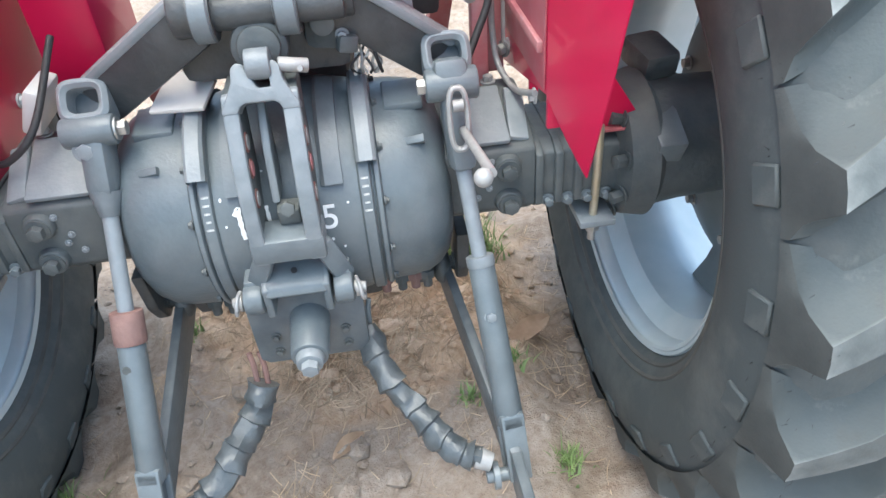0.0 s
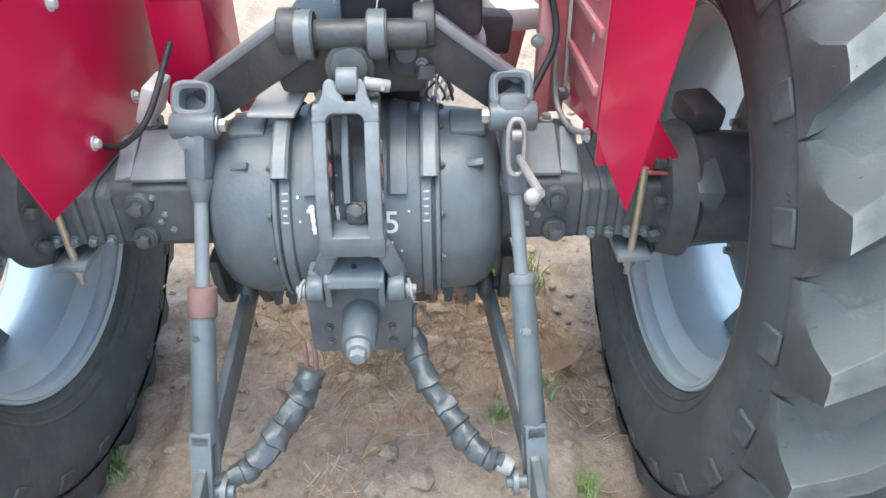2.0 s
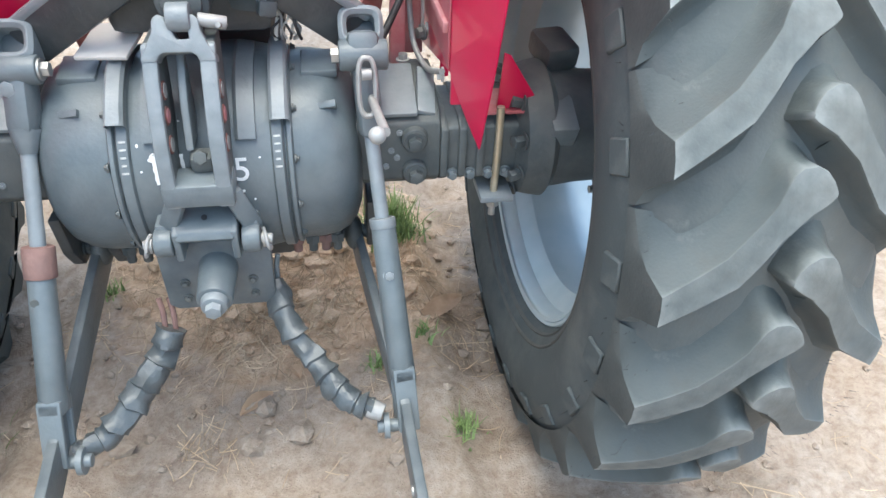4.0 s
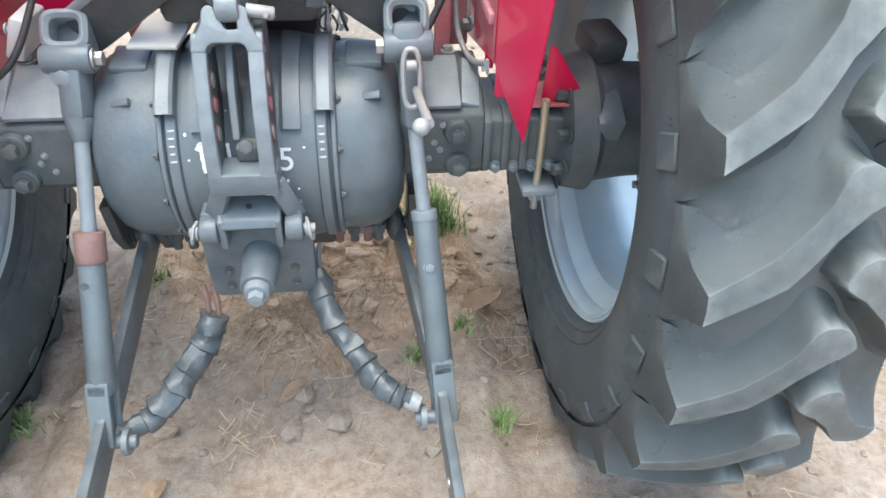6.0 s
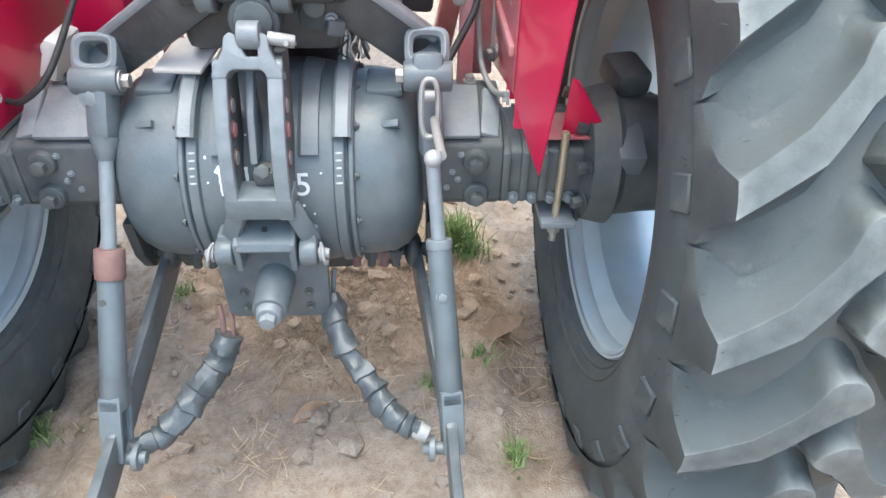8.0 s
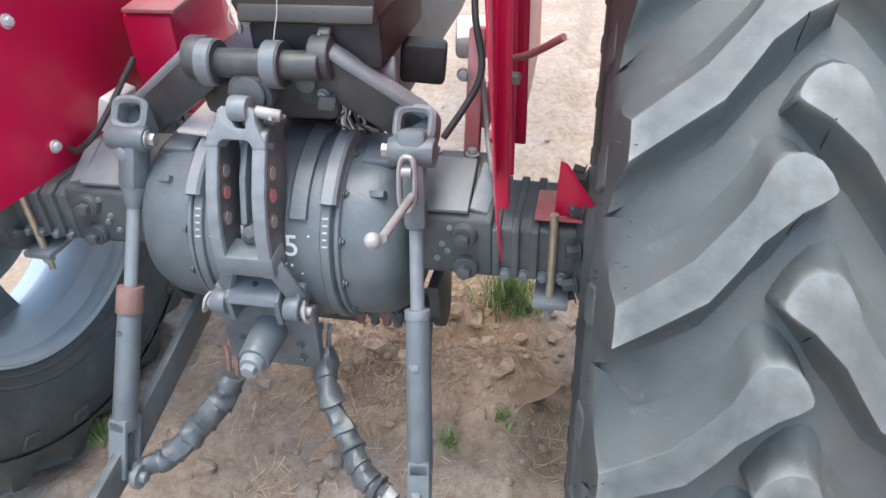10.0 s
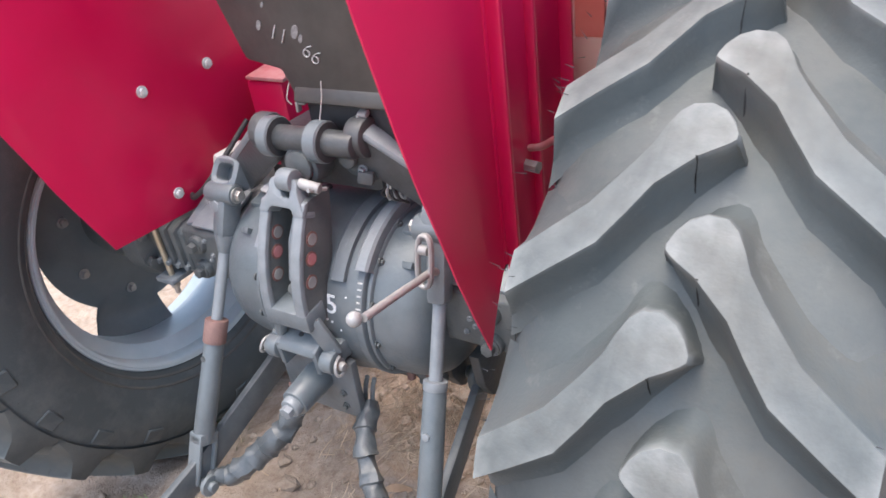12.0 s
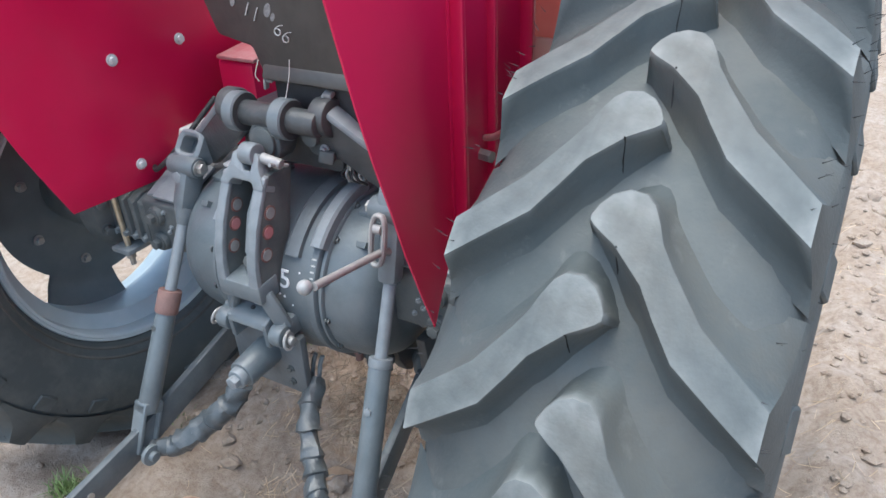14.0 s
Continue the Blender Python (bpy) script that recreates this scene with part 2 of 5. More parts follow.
def soil_material():
    m = bpy.data.materials.new("sandy_brown_soil")
    m.use_nodes = True
    n, l = m.node_tree.nodes, m.node_tree.links
    b = n["Principled BSDF"]
    tc = n.new("ShaderNodeTexCoord")

    def noise_node(scale, detail, rough=0.6):
        k = n.new("ShaderNodeTexNoise")
        k.inputs["Scale"].default_value, k.inputs["Detail"].default_value, k.inputs["Roughness"].default_value = scale, detail, rough
        l.new(tc.outputs["Object"], k.inputs["Vector"])
        return k
    a, c, d = noise_node(3.2, 8), noise_node(38, 6, 0.7), noise_node(190, 4)
    ra = n.new("ShaderNodeValToRGB")
    e = ra.color_ramp.elements
    e[0].position, e[1].position = 0.34, 0.66
    e[0].color, e[1].color = (0.355, 0.276, 0.210, 1), (0.422, 0.352, 0.292, 1)
    l.new(a.outputs[0], ra.inputs[0])
    rc = n.new("ShaderNodeValToRGB")
    e = rc.color_ramp.elements
    e[0].position, e[1].position = 0.36, 0.60
    e[0].color, e[1].color = (0.62, 0.56, 0.52, 1), (1, 1, 1, 1)
    l.new(c.outputs[0], rc.inputs[0])
    mix = n.new("ShaderNodeMix")
    mix.data_type, mix.blend_type = "RGBA", "MULTIPLY"
    mix.inputs[0].default_value = 0.75
    l.new(ra.outputs[0], mix.inputs[6])
    l.new(rc.outputs[0], mix.inputs[7])
    g = noise_node(6.5, 7, 0.72)
    mg = n.new("ShaderNodeMapRange")
    mg.inputs[1].default_value, mg.inputs[2].default_value, mg.inputs[4].default_value = 0.55, 0.75, 0.35
    l.new(g.outputs[0], mg.inputs[0])
    mix2 = n.new("ShaderNodeMix")
    mix2.data_type = "RGBA"
    mix2.inputs[7].default_value = (0.30, 0.185, 0.110, 1)
    l.new(mg.outputs[0], mix2.inputs[0])
    l.new(mix.outputs[2], mix2.inputs[6])
    # loose orange-brown litter of roots and crumbs in an uneven patch between the wheels
    mp = n.new("ShaderNodeMapping")
    mp.inputs["Location"].default_value, mp.inputs["Scale"].default_value = (-0.10 / 0.52, -0.42 / 0.46, 0), (1 / 0.52, 1 / 0.46, 0)
    l.new(tc.outputs["Object"], mp.inputs["Vector"])
    far = n.new("ShaderNodeVectorMath")
    far.operation = "LENGTH"
    l.new(mp.outputs[0], far.inputs[0])
    wob = n.new("ShaderNodeMath")
    wob.operation = "MULTIPLY_ADD"
    wob.inputs[1].default_value = 1.3
    l.new(noise_node(5.5, 8, 0.7).outputs[0], wob.inputs[0])
    l.new(far.outputs["Value"], wob.inputs[2])
    patch = n.new("ShaderNodeMapRange")
    for i, v in enumerate((1.35, 1.75, 0.95, 0.0)):
        patch.inputs[i + 1].default_value = v
    l.new(wob.outputs[0], patch.inputs[0])
    warm = n.new("ShaderNodeValToRGB")
    e = warm.color_ramp.elements
    e[0].position, e[1].position = 0.36, 0.64
    e[0].color, e[1].color = (0.47, 0.305, 0.188, 1), (0.74, 0.555, 0.395, 1)
    l.new(noise_node(17, 8, 0.75).outputs[0], warm.inputs[0])
    mix3 = n.new("ShaderNodeMix")
    mix3.data_type = "RGBA"
    l.new(patch.outputs[0], mix3.inputs[0])
    l.new(mix2.outputs[2], mix3.inputs[6])
    l.new(warm.outputs[0], mix3.inputs[7])
    l.new(mix3.outputs[2], b.inputs["Base Color"])
    b.inputs["Roughness"].default_value = 0.95
    b.inputs["Specular IOR Level"].default_value = 0.15
    add = n.new("ShaderNodeMath")
    l.new(c.outputs[0], add.inputs[0])
    l.new(d.outputs[0], add.inputs[1])
    bp = n.new("ShaderNodeBump")
    bp.inputs["Strength"].default_value, bp.inputs["Distance"].default_value = 0.6, 0.012
    l.new(add.outputs[0], bp.inputs["Height"])
    l.new(bp.outputs[0], b.inputs["Normal"])
    return m


SOIL = soil_material()


# ---- mesh helpers ----
def part(name, bm, material, parent=None, label="", smooth=True):
    """Links a bmesh as one mesh object under a thing or under a part."""
    me = bpy.data.meshes.new(name)
    bmesh.ops.recalc_face_normals(bm, faces=bm.faces)
    bm.to_mesh(me)
    bm.free()
    me.materials.append(material)
    if smooth:
        me.shade_smooth()
        me.set_sharp_from_angle(angle=radians(38))
    ob = new(name, me)
    ob.parent = parent
    if label:
        tagged(ob, label)
    return ob


def frame_of(p0, p1):
    p0, p1 = Vector(p0), Vector(p1)
    return Matrix.Translation((p0 + p1) / 2) @ (p1 - p0).to_track_quat("Z", "Y").to_matrix().to_4x4(), (p1 - p0).length


def add_box(bm, c, size, rot=(0, 0, 0), bevel=0.004, seg=2, m=None):
    t = bmesh.new()
    bmesh.ops.create_cube(t, size=1.0, matrix=Matrix.Diagonal((*size, 1)))
    if bevel:
        bmesh.ops.bevel(t, geom=t.edges[:], offset=min(bevel, min(size) * 0.45), segments=seg, affect="EDGES", profile=0.5)
    join(bm, t, (m or Matrix()) @ pose(*c, *rot))


def join(bm, t, m=None):
    if m is not None:
        bmesh.ops.transform(t, matrix=m, verts=t.verts[:])
    me = bpy.data.meshes.new("tmp")
    t.to_mesh(me)
    t.free()
    bm.from_mesh(me)
    bpy.data.meshes.remove(me)


def add_cyl(bm, p0, p1, r0, r1=None, seg=24, bevel=0.0):
    m, h = frame_of(p0, p1)
    t = bmesh.new()
    bmesh.ops.create_cone(t, cap_ends=True, segments=seg, radius1=r0, radius2=r0 if r1 is None else r1, depth=h)
    if bevel:
        caps = [f for f in t.faces if len(f.verts) > 4]
        bmesh.ops.bevel(t, geom=list({e for f in caps for e in f.edges}), offset=bevel, segments=2, affect="EDGES", profile=0.5)
    join(bm, t, m)


def add_ball(bm, c, r, scale=(1, 1, 1)):
    t = bmesh.new()
    bmesh.ops.create_uvsphere(t, u_segments=20, v_segments=12, radius=r)
    join(bm, t, Matrix.Translation(c) @ Matrix.Diagonal((*scale, 1)))


def add_lathe(bm, profile, c=(0, 0, 0), seg=64, start=0.0, sweep=360.0):
    """Turns (x, r) round the x axis through c; angles from -y, upwards."""
    full = sweep >= 359.9
    k = seg if full else seg + 1
    rings = []
    for x, r in profile:
        ring = []
        for i in range(k):
            a = radians(start + sweep * i / seg)
            ring.append(bm.verts.new((c[0] + x, c[1] - r * math.cos(a), c[2] + r * math.sin(a))))
        rings.append(ring)
    for ra, rb in zip(rings, rings[1:]):
        for i in range(seg):
            j = (i + 1) % k
            bm.faces.new((ra[i], ra[j], rb[j], rb[i]))


def add_prism(bm, pts, axis, lo, hi, bevel=0.003):
    """An outline in the plane across axis, made thick from lo to hi."""
    t = bmesh.new()
    put = {"x": lambda v, p: (v, p[0], p[1]), "y": lambda v, p: (p[0], v, p[1]), "z": lambda v, p: (p[0], p[1], v)}[axis]
    a = [t.verts.new(put(lo, p)) for p in pts]
    b = [t.verts.new(put(hi, p)) for p in pts]
    t.faces.new(a)
    t.faces.new(b)
    for i in range(len(pts)):
        j = (i + 1) % len(pts)
        t.faces.new((a[i], a[j], b[j], b[i]))
    bmesh.ops.recalc_face_normals(t, faces=t.faces)
    if bevel:
        bmesh.ops.bevel(t, geom=t.edges[:], offset=bevel, segments=2, affect="EDGES", profile=0.5)
    join(bm, t)


def smooth_path(pts, n=8):
    pts = [Vector(p) for p in pts]
    q = [pts[0] * 2 - pts[1]] + pts + [pts[-1] * 2 - pts[-2]]
    out = []
    for i in range(1, len(q) - 2):
        a, b, c, d = q[i - 1:i + 3]
        for k in range(n):
            t = k / n
            out.append(0.5 * (2 * b + (c - a) * t + (2 * a - 5 * b + 4 * c - d) * t * t + (3 * b - a - 3 * c + d) * t ** 3))
    return out + [pts[-1]]


def add_tube(bm, pts, r, seg=12, smooth=8, radius=None):
    path = smooth_path(pts, smooth) if smooth else [Vector(p) for p in pts]
    rings = []
    up = Vector((0.13, 0.2, 0.97))
    for i, p in enumerate(path):
        d = (path[min(i + 1, len(path) - 1)] - path[max(i - 1, 0)]).normalized()
        s = d.cross(up).normalized()
        u = s.cross(d)
        rr = radius(i / (len(path) - 1)) if radius else r
        rings.append([bm.verts.new(p + (s * math.cos(2 * math.pi * k / seg) + u * math.sin(2 * math.pi * k / seg)) * rr) for k in range(seg)])
    for a, b in zip(rings, rings[1:]):
        for k in range(seg):
            j = (k + 1) % seg
            bm.faces.new((a[k], a[j], b[j], b[k]))
    bm.faces.new(rings[0])
    bm.faces.new(rings[-1])


def add_bolt(bm, c, d, r=0.012, h=0.012, washer=True):
    """A hexagon head with washer on the surface at c, standing out along d."""
    c, d = Vector(c), Vector(d).normalized()
    if washer:
        add_cyl(bm, c, c + d * 0.003, r * 1.45, seg=20)
    add_cyl(bm, c + d * 0.003, c + d * (0.003 + h), r, seg=6, bevel=0.001)


def add_spike(bm, p, q, r):
    p, q = Vector(p), Vector(q)
    d = (q - p).normalized()
    a = d.cross(Vector((0.3, 0.5, 0.8))).normalized() * r
    b = d.cross(a)
    vs = [bm.verts.new(p + a), bm.verts.new(p - a * 0.5 + b * 0.87), bm.verts.new(p - a * 0.5 - b * 0.87), bm.verts.new(q)]
    for f in ((0, 1, 3), (1, 2, 3), (2, 0, 3)):
        bm.faces.new([vs[i] for i in f])


def add_ring(bm, m, wx, wy, wall, h, n=36, p=4.0, bevel=0.004):
    """A rounded rectangular ring, wx by wy outside, h high, round the local z axis."""
    t = bmesh.new()

    def loop(ax, ay, z):
        out = []
        for i in range(n):
            c, k = math.cos(2 * math.pi * i / n), math.sin(2 * math.pi * i / n)
            f = (abs(c) ** p + abs(k) ** p) ** (-1 / p)
            out.append(t.verts.new((ax * f * c, ay * f * k, z)))
        return out
    a, b = wx / 2, wy / 2
    e = bevel
    ls = [loop(a - e, b - e, h / 2), loop(a, b, h / 2 - e), loop(a, b, -h / 2 + e), loop(a - e, b - e, -h / 2),
          loop(a - wall + e, b - wall + e, -h / 2), loop(a - wall, b - wall, -h / 2 + e), loop(a - wall, b - wall, h / 2 - e), loop(a - wall + e, b - wall + e, h / 2)]
    for u, v in zip(ls, ls[1:] + ls[:1]):
        for i in range(n):
            j = (i + 1) % n
            t.faces.new((u[i], u[j], v[j], v[i]))
    join(bm, t, m)


def bolt(c, d, parent, r=0.012, h=0.012, material=None, name="bolt", label=""):
    bm = bmesh.new()
    add_bolt(bm, c, d, r, h)
    return part(name, bm, material or GREY_D, parent, label)


def mesh_part(name, me, parent, m=None):
    ob = new(name, me)
    ob.parent = parent
    if m is not None:
        ob.matrix_basis = m
    return ob


AX = 0.69          # height of the rear axle
CX = 0.022         # middle of the rear housing
HZ = 0.667         # height of its axis

# ---- ground ----
def soil_height(x, y):
    h = 0.012 + 0.020 * noise.noise((x * 1.7, y * 1.7, 3)) + 0.013 * noise.noise((x * 5.5, y * 5.5, 9)) + 0.013 * noise.noise((x * 15, y * 15, 5))
    h += 0.010 * noise.noise((x * 40, y * 40, 15))
    heap = math.exp(-((x - 0.08) / 0.42) ** 2 - ((y - 0.48) / 0.30) ** 2)
    h += heap * (0.032 + 0.055 * noise.noise((x * 6.5, y * 6.5, 31)) + 0.030 * noise.noise((x * 13, y * 13, 33)))
    clod = noise.noise((x * 9, y * 9, 21))
    h += 0.030 * max(0, clod - 0.25)
    for cx in (-0.79, 0.785):                      # the tyres' ruts
        d = abs(x - cx) + 0.02 * noise.noise((0, y * 7, cx))
        k = min(1, max(0, (0.34 - d) / 0.12))
        edge_k = math.exp(-((d - 0.36) / 0.07) ** 2)            # crumbled ridge pushed up beside the rut
        h += edge_k * (0.012 + 0.020 * noise.noise((x * 8, y * 11, 41)) + 0.012 * math.sin(y * 2 * math.pi / 0.2 + x * 9))
        h -= (0.045 + 0.014 * math.sin(y * 2 * math.pi / 0.2)) * k * k * (3 - 2 * k)
    return h


def coords(dense_lo, dense_hi, step):
    far = [0.3, 0.8, 1.8, 4, 9, 20, 45, 100, 220, 500, 1500]
    return [dense_lo - f for f in reversed(far)] + list(np.arange(dense_lo, dense_hi + 1e-6, step)) + [dense_hi + f for f in far]


def build_ground():
    xs, ys = coords(-1.7, 2.3, 0.02), coords(-1.4, 3.2, 0.022)
    verts = [(x, y, soil_height(x, y)) for y in ys for x in xs]
    w = len(xs)
    faces = [(j * w + i, j * w + i + 1, (j + 1) * w + i + 1, (j + 1) * w + i) for j in range(len(ys) - 1) for i in range(w - 1)]
    me = bpy.data.meshes.new("ground")
    me.from_pydata(verts, [], faces)
    me.materials.append(SOIL)
    me.shade_smooth()
    tagged(new("ground", me), "loose sandy brown farm soil with tyre ruts", "ground", kind="structure")


build_ground()

# ---- tractor ----
tractor = tagged(new("tractor"), "red tractor with grey rear linkage parked on loose soil", "tractor")

# rear wheels
WX, WY, WZ = 0.785, 0.039, 0.6405       # middle of the rear wheels
TOP = [(0.0, 0.703), (0.045, 0.700), (0.09, 0.690), (0.13, 0.681), (0.168, 0.671), (0.180, 0.655)]
CARCASS = [(0.0, 0.657), (0.05, 0.655), (0.10, 0.647), (0.14, 0.632), (0.162, 0.615), (0.177, 0.592), (0.188, 0.56), (0.193, 0.52),
           (0.189, 0.48), (0.176, 0.44), (0.160, 0.414), (0.150, 0.404), (0.136, 0.396)]


def on(profile, s):
    s = abs(s)
    for (a, ra), (b, rb) in zip(profile, profile[1:]):
        if a <= s <= b and b > a:
            return ra + (rb - ra) * (s - a) / (b - a)
    return profile[0][1] if s < profile[0][0] else profile[-1][1]


# edges of a tread bar's outer face: distance from the tread's middle, degrees round the wheel
UPPER = [(-0.168, 3.7), (-0.100, 8.3), (-0.066, 11.9), (-0.052, 13.6), (-0.045, 15.0), (-0.036, 16.4), (-0.026, 17.1), (-0.010, 17.2), (0.004, 16.6), (0.013, 15.7), (0.018, 14.8)]
LOWER = [(-0.168, 0.0), (-0.083, 5.2), (-0.060, 7.9), (-0.042, 10.2), (-0.010, 12.7), (0.004, 13.4), (0.013, 13.9), (0.018, 14.3)]


def edge(line, s):
    for (p, a), (q, b) in zip(line, line[1:]):
        if s <= q:
            return a + (b - a) * (s - p) / (q - p)
    return line[-1][1]


STEPS = sorted({p[0] for p in UPPER + LOWER} | {-0.158, -0.145, -0.13, -0.115, -0.075, -0.020})


def lug_mesh(name, side):
    """One tread bar: a bent ridge from the shoulder to just past the middle of the tread; side -1 or 1 in x."""
    bm = bmesh.new()
    rows, dark = [], []
    for s in STEPS:
        rt, rb = on(TOP, s), on(CARCASS, s) - 0.004
        up, lo = edge(UPPER, s), edge(LOWER, s)
        k = rt - rb
        f = 1.0 if s < -0.04 else max(0.35, 1.0 - (s + 0.04) * 13)
        fl = 1.0 if s < -0.03 else max(0.12, 1.0 - (s + 0.03) * 19)
        g = 1.0 if s > -0.13 else 1.0 + (-0.13 - s) * 14
        spread = max(0.0, (-0.128 - s) / 0.04)       # the end leans outwards towards its foot
        row = []
        for deg, h in ((lo - 4.0 * fl, -0.08), (lo - 2.9 * fl, 0.06), (lo - 1.9 * fl, 0.20), (lo - 1.1 * fl, 0.46), (lo - 0.22, 0.90), (lo, 1.0), ((lo + up) / 2, 1.02), (up, 1.0),
                       (up + 0.20, 0.93), (up + 1.1 * f * g, 0.46), (up + 2.3 * f * g, 0.20), (up + 3.8 * f * g, 0.05), (up + 5.4 * f * g, -0.08)):
            r, t = rb + h * k, radians(deg)
            row.append(bm.verts.new(((s - 0.012 * spread * (1 - h)) * -side, -r * math.cos(t), r * math.sin(t))))
        rows.append(row)
    n = len(rows[0]) - 1
    for p, q in zip(rows, rows[1:]):
        for i in range(n):
            bm.faces.new((p[i], p[i + 1], q[i + 1], q[i]))
    # the inner end runs down to the tread
    first = rows[-1]
    mid = math.atan2(first[6].co.z, -first[6].co.y)
    for dx, drop, pinch in ((0.002, 0.08, 0.10), (0.004, 0.40, 0.25), (0.007, 0.80, 0.45), (0.010, 1.0, 0.6)):
        row = []
        for v in first:
            r = math.hypot(v.co.y, v.co.z)
            t = math.atan2(v.co.z, -v.co.y)
            t += (mid - t) * pinch
            q = r - max(0.0, r - 0.644) * drop
            row.append(bm.verts.new((v.co.x + dx * -side, -q * math.cos(t), q * math.sin(t))))
        for i in range(n):
            bm.faces.new((rows[-1][i], rows[-1][i + 1], row[i + 1], row[i]))
        rows.append(row)
    # the dark end at the shoulder, standing on the wall
    foot = []
    for v in rows[0]:
        r, t = math.hypot(v.co.y, v.co.z), math.atan2(v.co.z, -v.co.y)
        q = min(0.588, r - 0.01)
        foot.append(bm.verts.new((0.186 * side, -q * math.cos(t), q * math.sin(t))))
    for i in range(n):
        dark.append(bm.faces.new((rows[0][i], rows[0][i + 1], foot[i + 1], foot[i])))
    for f in dark:
        f.material_index = 1
    bmesh.ops.recalc_face_normals(bm, faces=bm.faces)
    me = bpy.data.meshes.new(name)
    bm.to_mesh(me)
    bm.free()
    me.materials.append(LUG)
    me.materials.append(SHOULDER)
    me.shade_smooth()
    me.set_sharp_from_angle(angle=radians(33))
    return me


def seam_mesh(name, side):
    """The short mould seam that runs down the flank under the inner end of a tread bar."""
    bm = bmesh.new()
    x = -0.012 * -side
    prev = None
    for a, r in ((12.60, 0.703), (12.45, 0.698), (11.9, 0.681), (11.4, 0.667), (11.1, 0.662)):
        k = 0.0009 if a > 11.3 else 0.0004
        t = radians(a)
        cur = [bm.verts.new((x + q * k + 0.003 * noise.noise((a, side, 0)), -(r + 0.0012) * math.cos(t), (r + 0.0012) * math.sin(t))) for q in (-1, 1)]
        if prev:
            bm.faces.new((prev[0], prev[1], cur[1], cur[0]))
        prev = cur
    bmesh.ops.solidify(bm, geom=bm.faces[:], thickness=0.002)
    me = bpy.data.meshes.new(name)
    bm.to_mesh(me)
    bm.free()
    me.materials.append(BLACK)
    return me


LUGS = 22
PITCH = 360 / LUGS
lug_in, lug_out = lug_mesh("tyre_lug", -1), lug_mesh("tyre_lug", 1)
seam_in, seam_out = seam_mesh("mould_seam", -1), seam_mesh("mould_seam", 1)


def rear_wheel(side):
    """side 1: on the +x side. The wheel's disc lies towards the outside."""
    cx = WX if side > 0 else -0.790
    bm = bmesh.new()
    s = side
    prof = [(-0.139, 0.386), (-0.1415, 0.393), (-0.138, 0.396), (-0.134, 0.389), (-0.127, 0.383), (-0.100, 0.380), (-0.082, 0.357), (-0.067, 0.345),
            (0.02, 0.345), (0.05, 0.352), (0.09, 0.379), (0.128, 0.383), (0.136, 0.389), (0.141, 0.398), (0.146, 0.395)]
    inner = [(x, r - 0.008) for x, r in reversed(prof)]
    add_lathe(bm, [(x * s, r) for x, r in prof + inner + prof[:1]], seg=96)
    wheel = part("rear_wheel", bm, RIM, tractor, "silver-blue painted steel rear wheel rim")
    wheel.matrix_basis = pose(cx, WY, WZ)
    # disc with openings at its edge
    bm = bmesh.new()
    n = 96
    open_at = lambda deg: min(abs((deg - c + 180) % 360 - 180) for c in (-25, 65, 155, 245)) < 23.5
    rings = [0.06, 0.14, 0.205, 0.268, 0.300, 0.342]
    xs = [0.040, 0.040, 0.047, 0.070, 0.060, 0.035]
    for dx in (0.0, 0.012):
        vs = [[bm.verts.new(((x + dx) * s, -r * math.cos(2 * math.pi * i / n), r * math.sin(2 * math.pi * i / n))) for i in range(n)] for r, x in zip(rings, xs)]
        for k in range(len(rings) - 1):
            for i in range(n):
                if k >= 3 and open_at(360 * (i + 0.5) / n):
                    continue
                j = (i + 1) % n
                bm.faces.new((vs[k][i], vs[k][j], vs[k + 1][j], vs[k + 1][i]))
    part("wheel_disc", bm, DISC, wheel, "dark grey pressed wheel disc with openings")
    bm = bmesh.new()
    ring = [(-a, b) for a, b in reversed(CARCASS)] + CARCASS[1:]
    add_lathe(bm, [(x * s, r) for x, r in ring], seg=120)
    part("tyre", bm, TYRE, wheel, "dusty grey agricultural tyre with deep tread")
    # moulded rings and blocks on the sidewalls
    for sx in (-1, 1):
        bm = bmesh.new()
        for x, r in ((0.157, 0.411), (0.172, 0.433)):
            add_lathe(bm, [(sx * (x - 0.004), r - 0.005), (sx * (x + 0.0025), r - 0.0015), (sx * (x + 0.0025), r + 0.0015), (sx * (x - 0.002), r + 0.006)], seg=96)
        part("sidewall_rib", bm, SIDE, wheel)
    for i in range(LUGS):
        for me, seam, off in ((lug_in, seam_in, 0.0), (lug_out, seam_out, 7.4)):
            if side < 0:
                off = 7.4 - off
            m = Matrix.Rotation(radians(-(7.64 + PITCH * i + off)), 4, "X")
            mesh_part("tyre_lug", me, wheel, m)
            if side > 0:
                mesh_part("mould_seam", seam, wheel, m)
    # thin rubber hairs left by the mould's vents, and small moulded blocks on the wall
    rng = random.Random(40 + side)
    bm = bmesh.new()
    for k in range(800):
        x = rng.choice((-1, 1)) * rng.choice((0.160, 0.168, 0.176, 0.186))
        r = on(CARCASS, x) if rng.random() < 0.5 else on(TOP, x)
        t = rng.uniform(0, math.tau)
        p = Vector((x, -r * math.cos(t), r * math.sin(t)))
        d = Vector((math.copysign(0.8, x), -0.5 * math.cos(t), 0.5 * math.sin(t))) + Vector((rng.uniform(-.3, .3), rng.uniform(-.4, .4), rng.uniform(-.4, .4)))
        add_spike(bm, p, p + d.normalized() * rng.uniform(0.006, 0.016), 0.0007)
    tagged(part("rubber_hairs", bm, BLACK, wheel), "thin black rubber moulding hairs", kind="stuff")
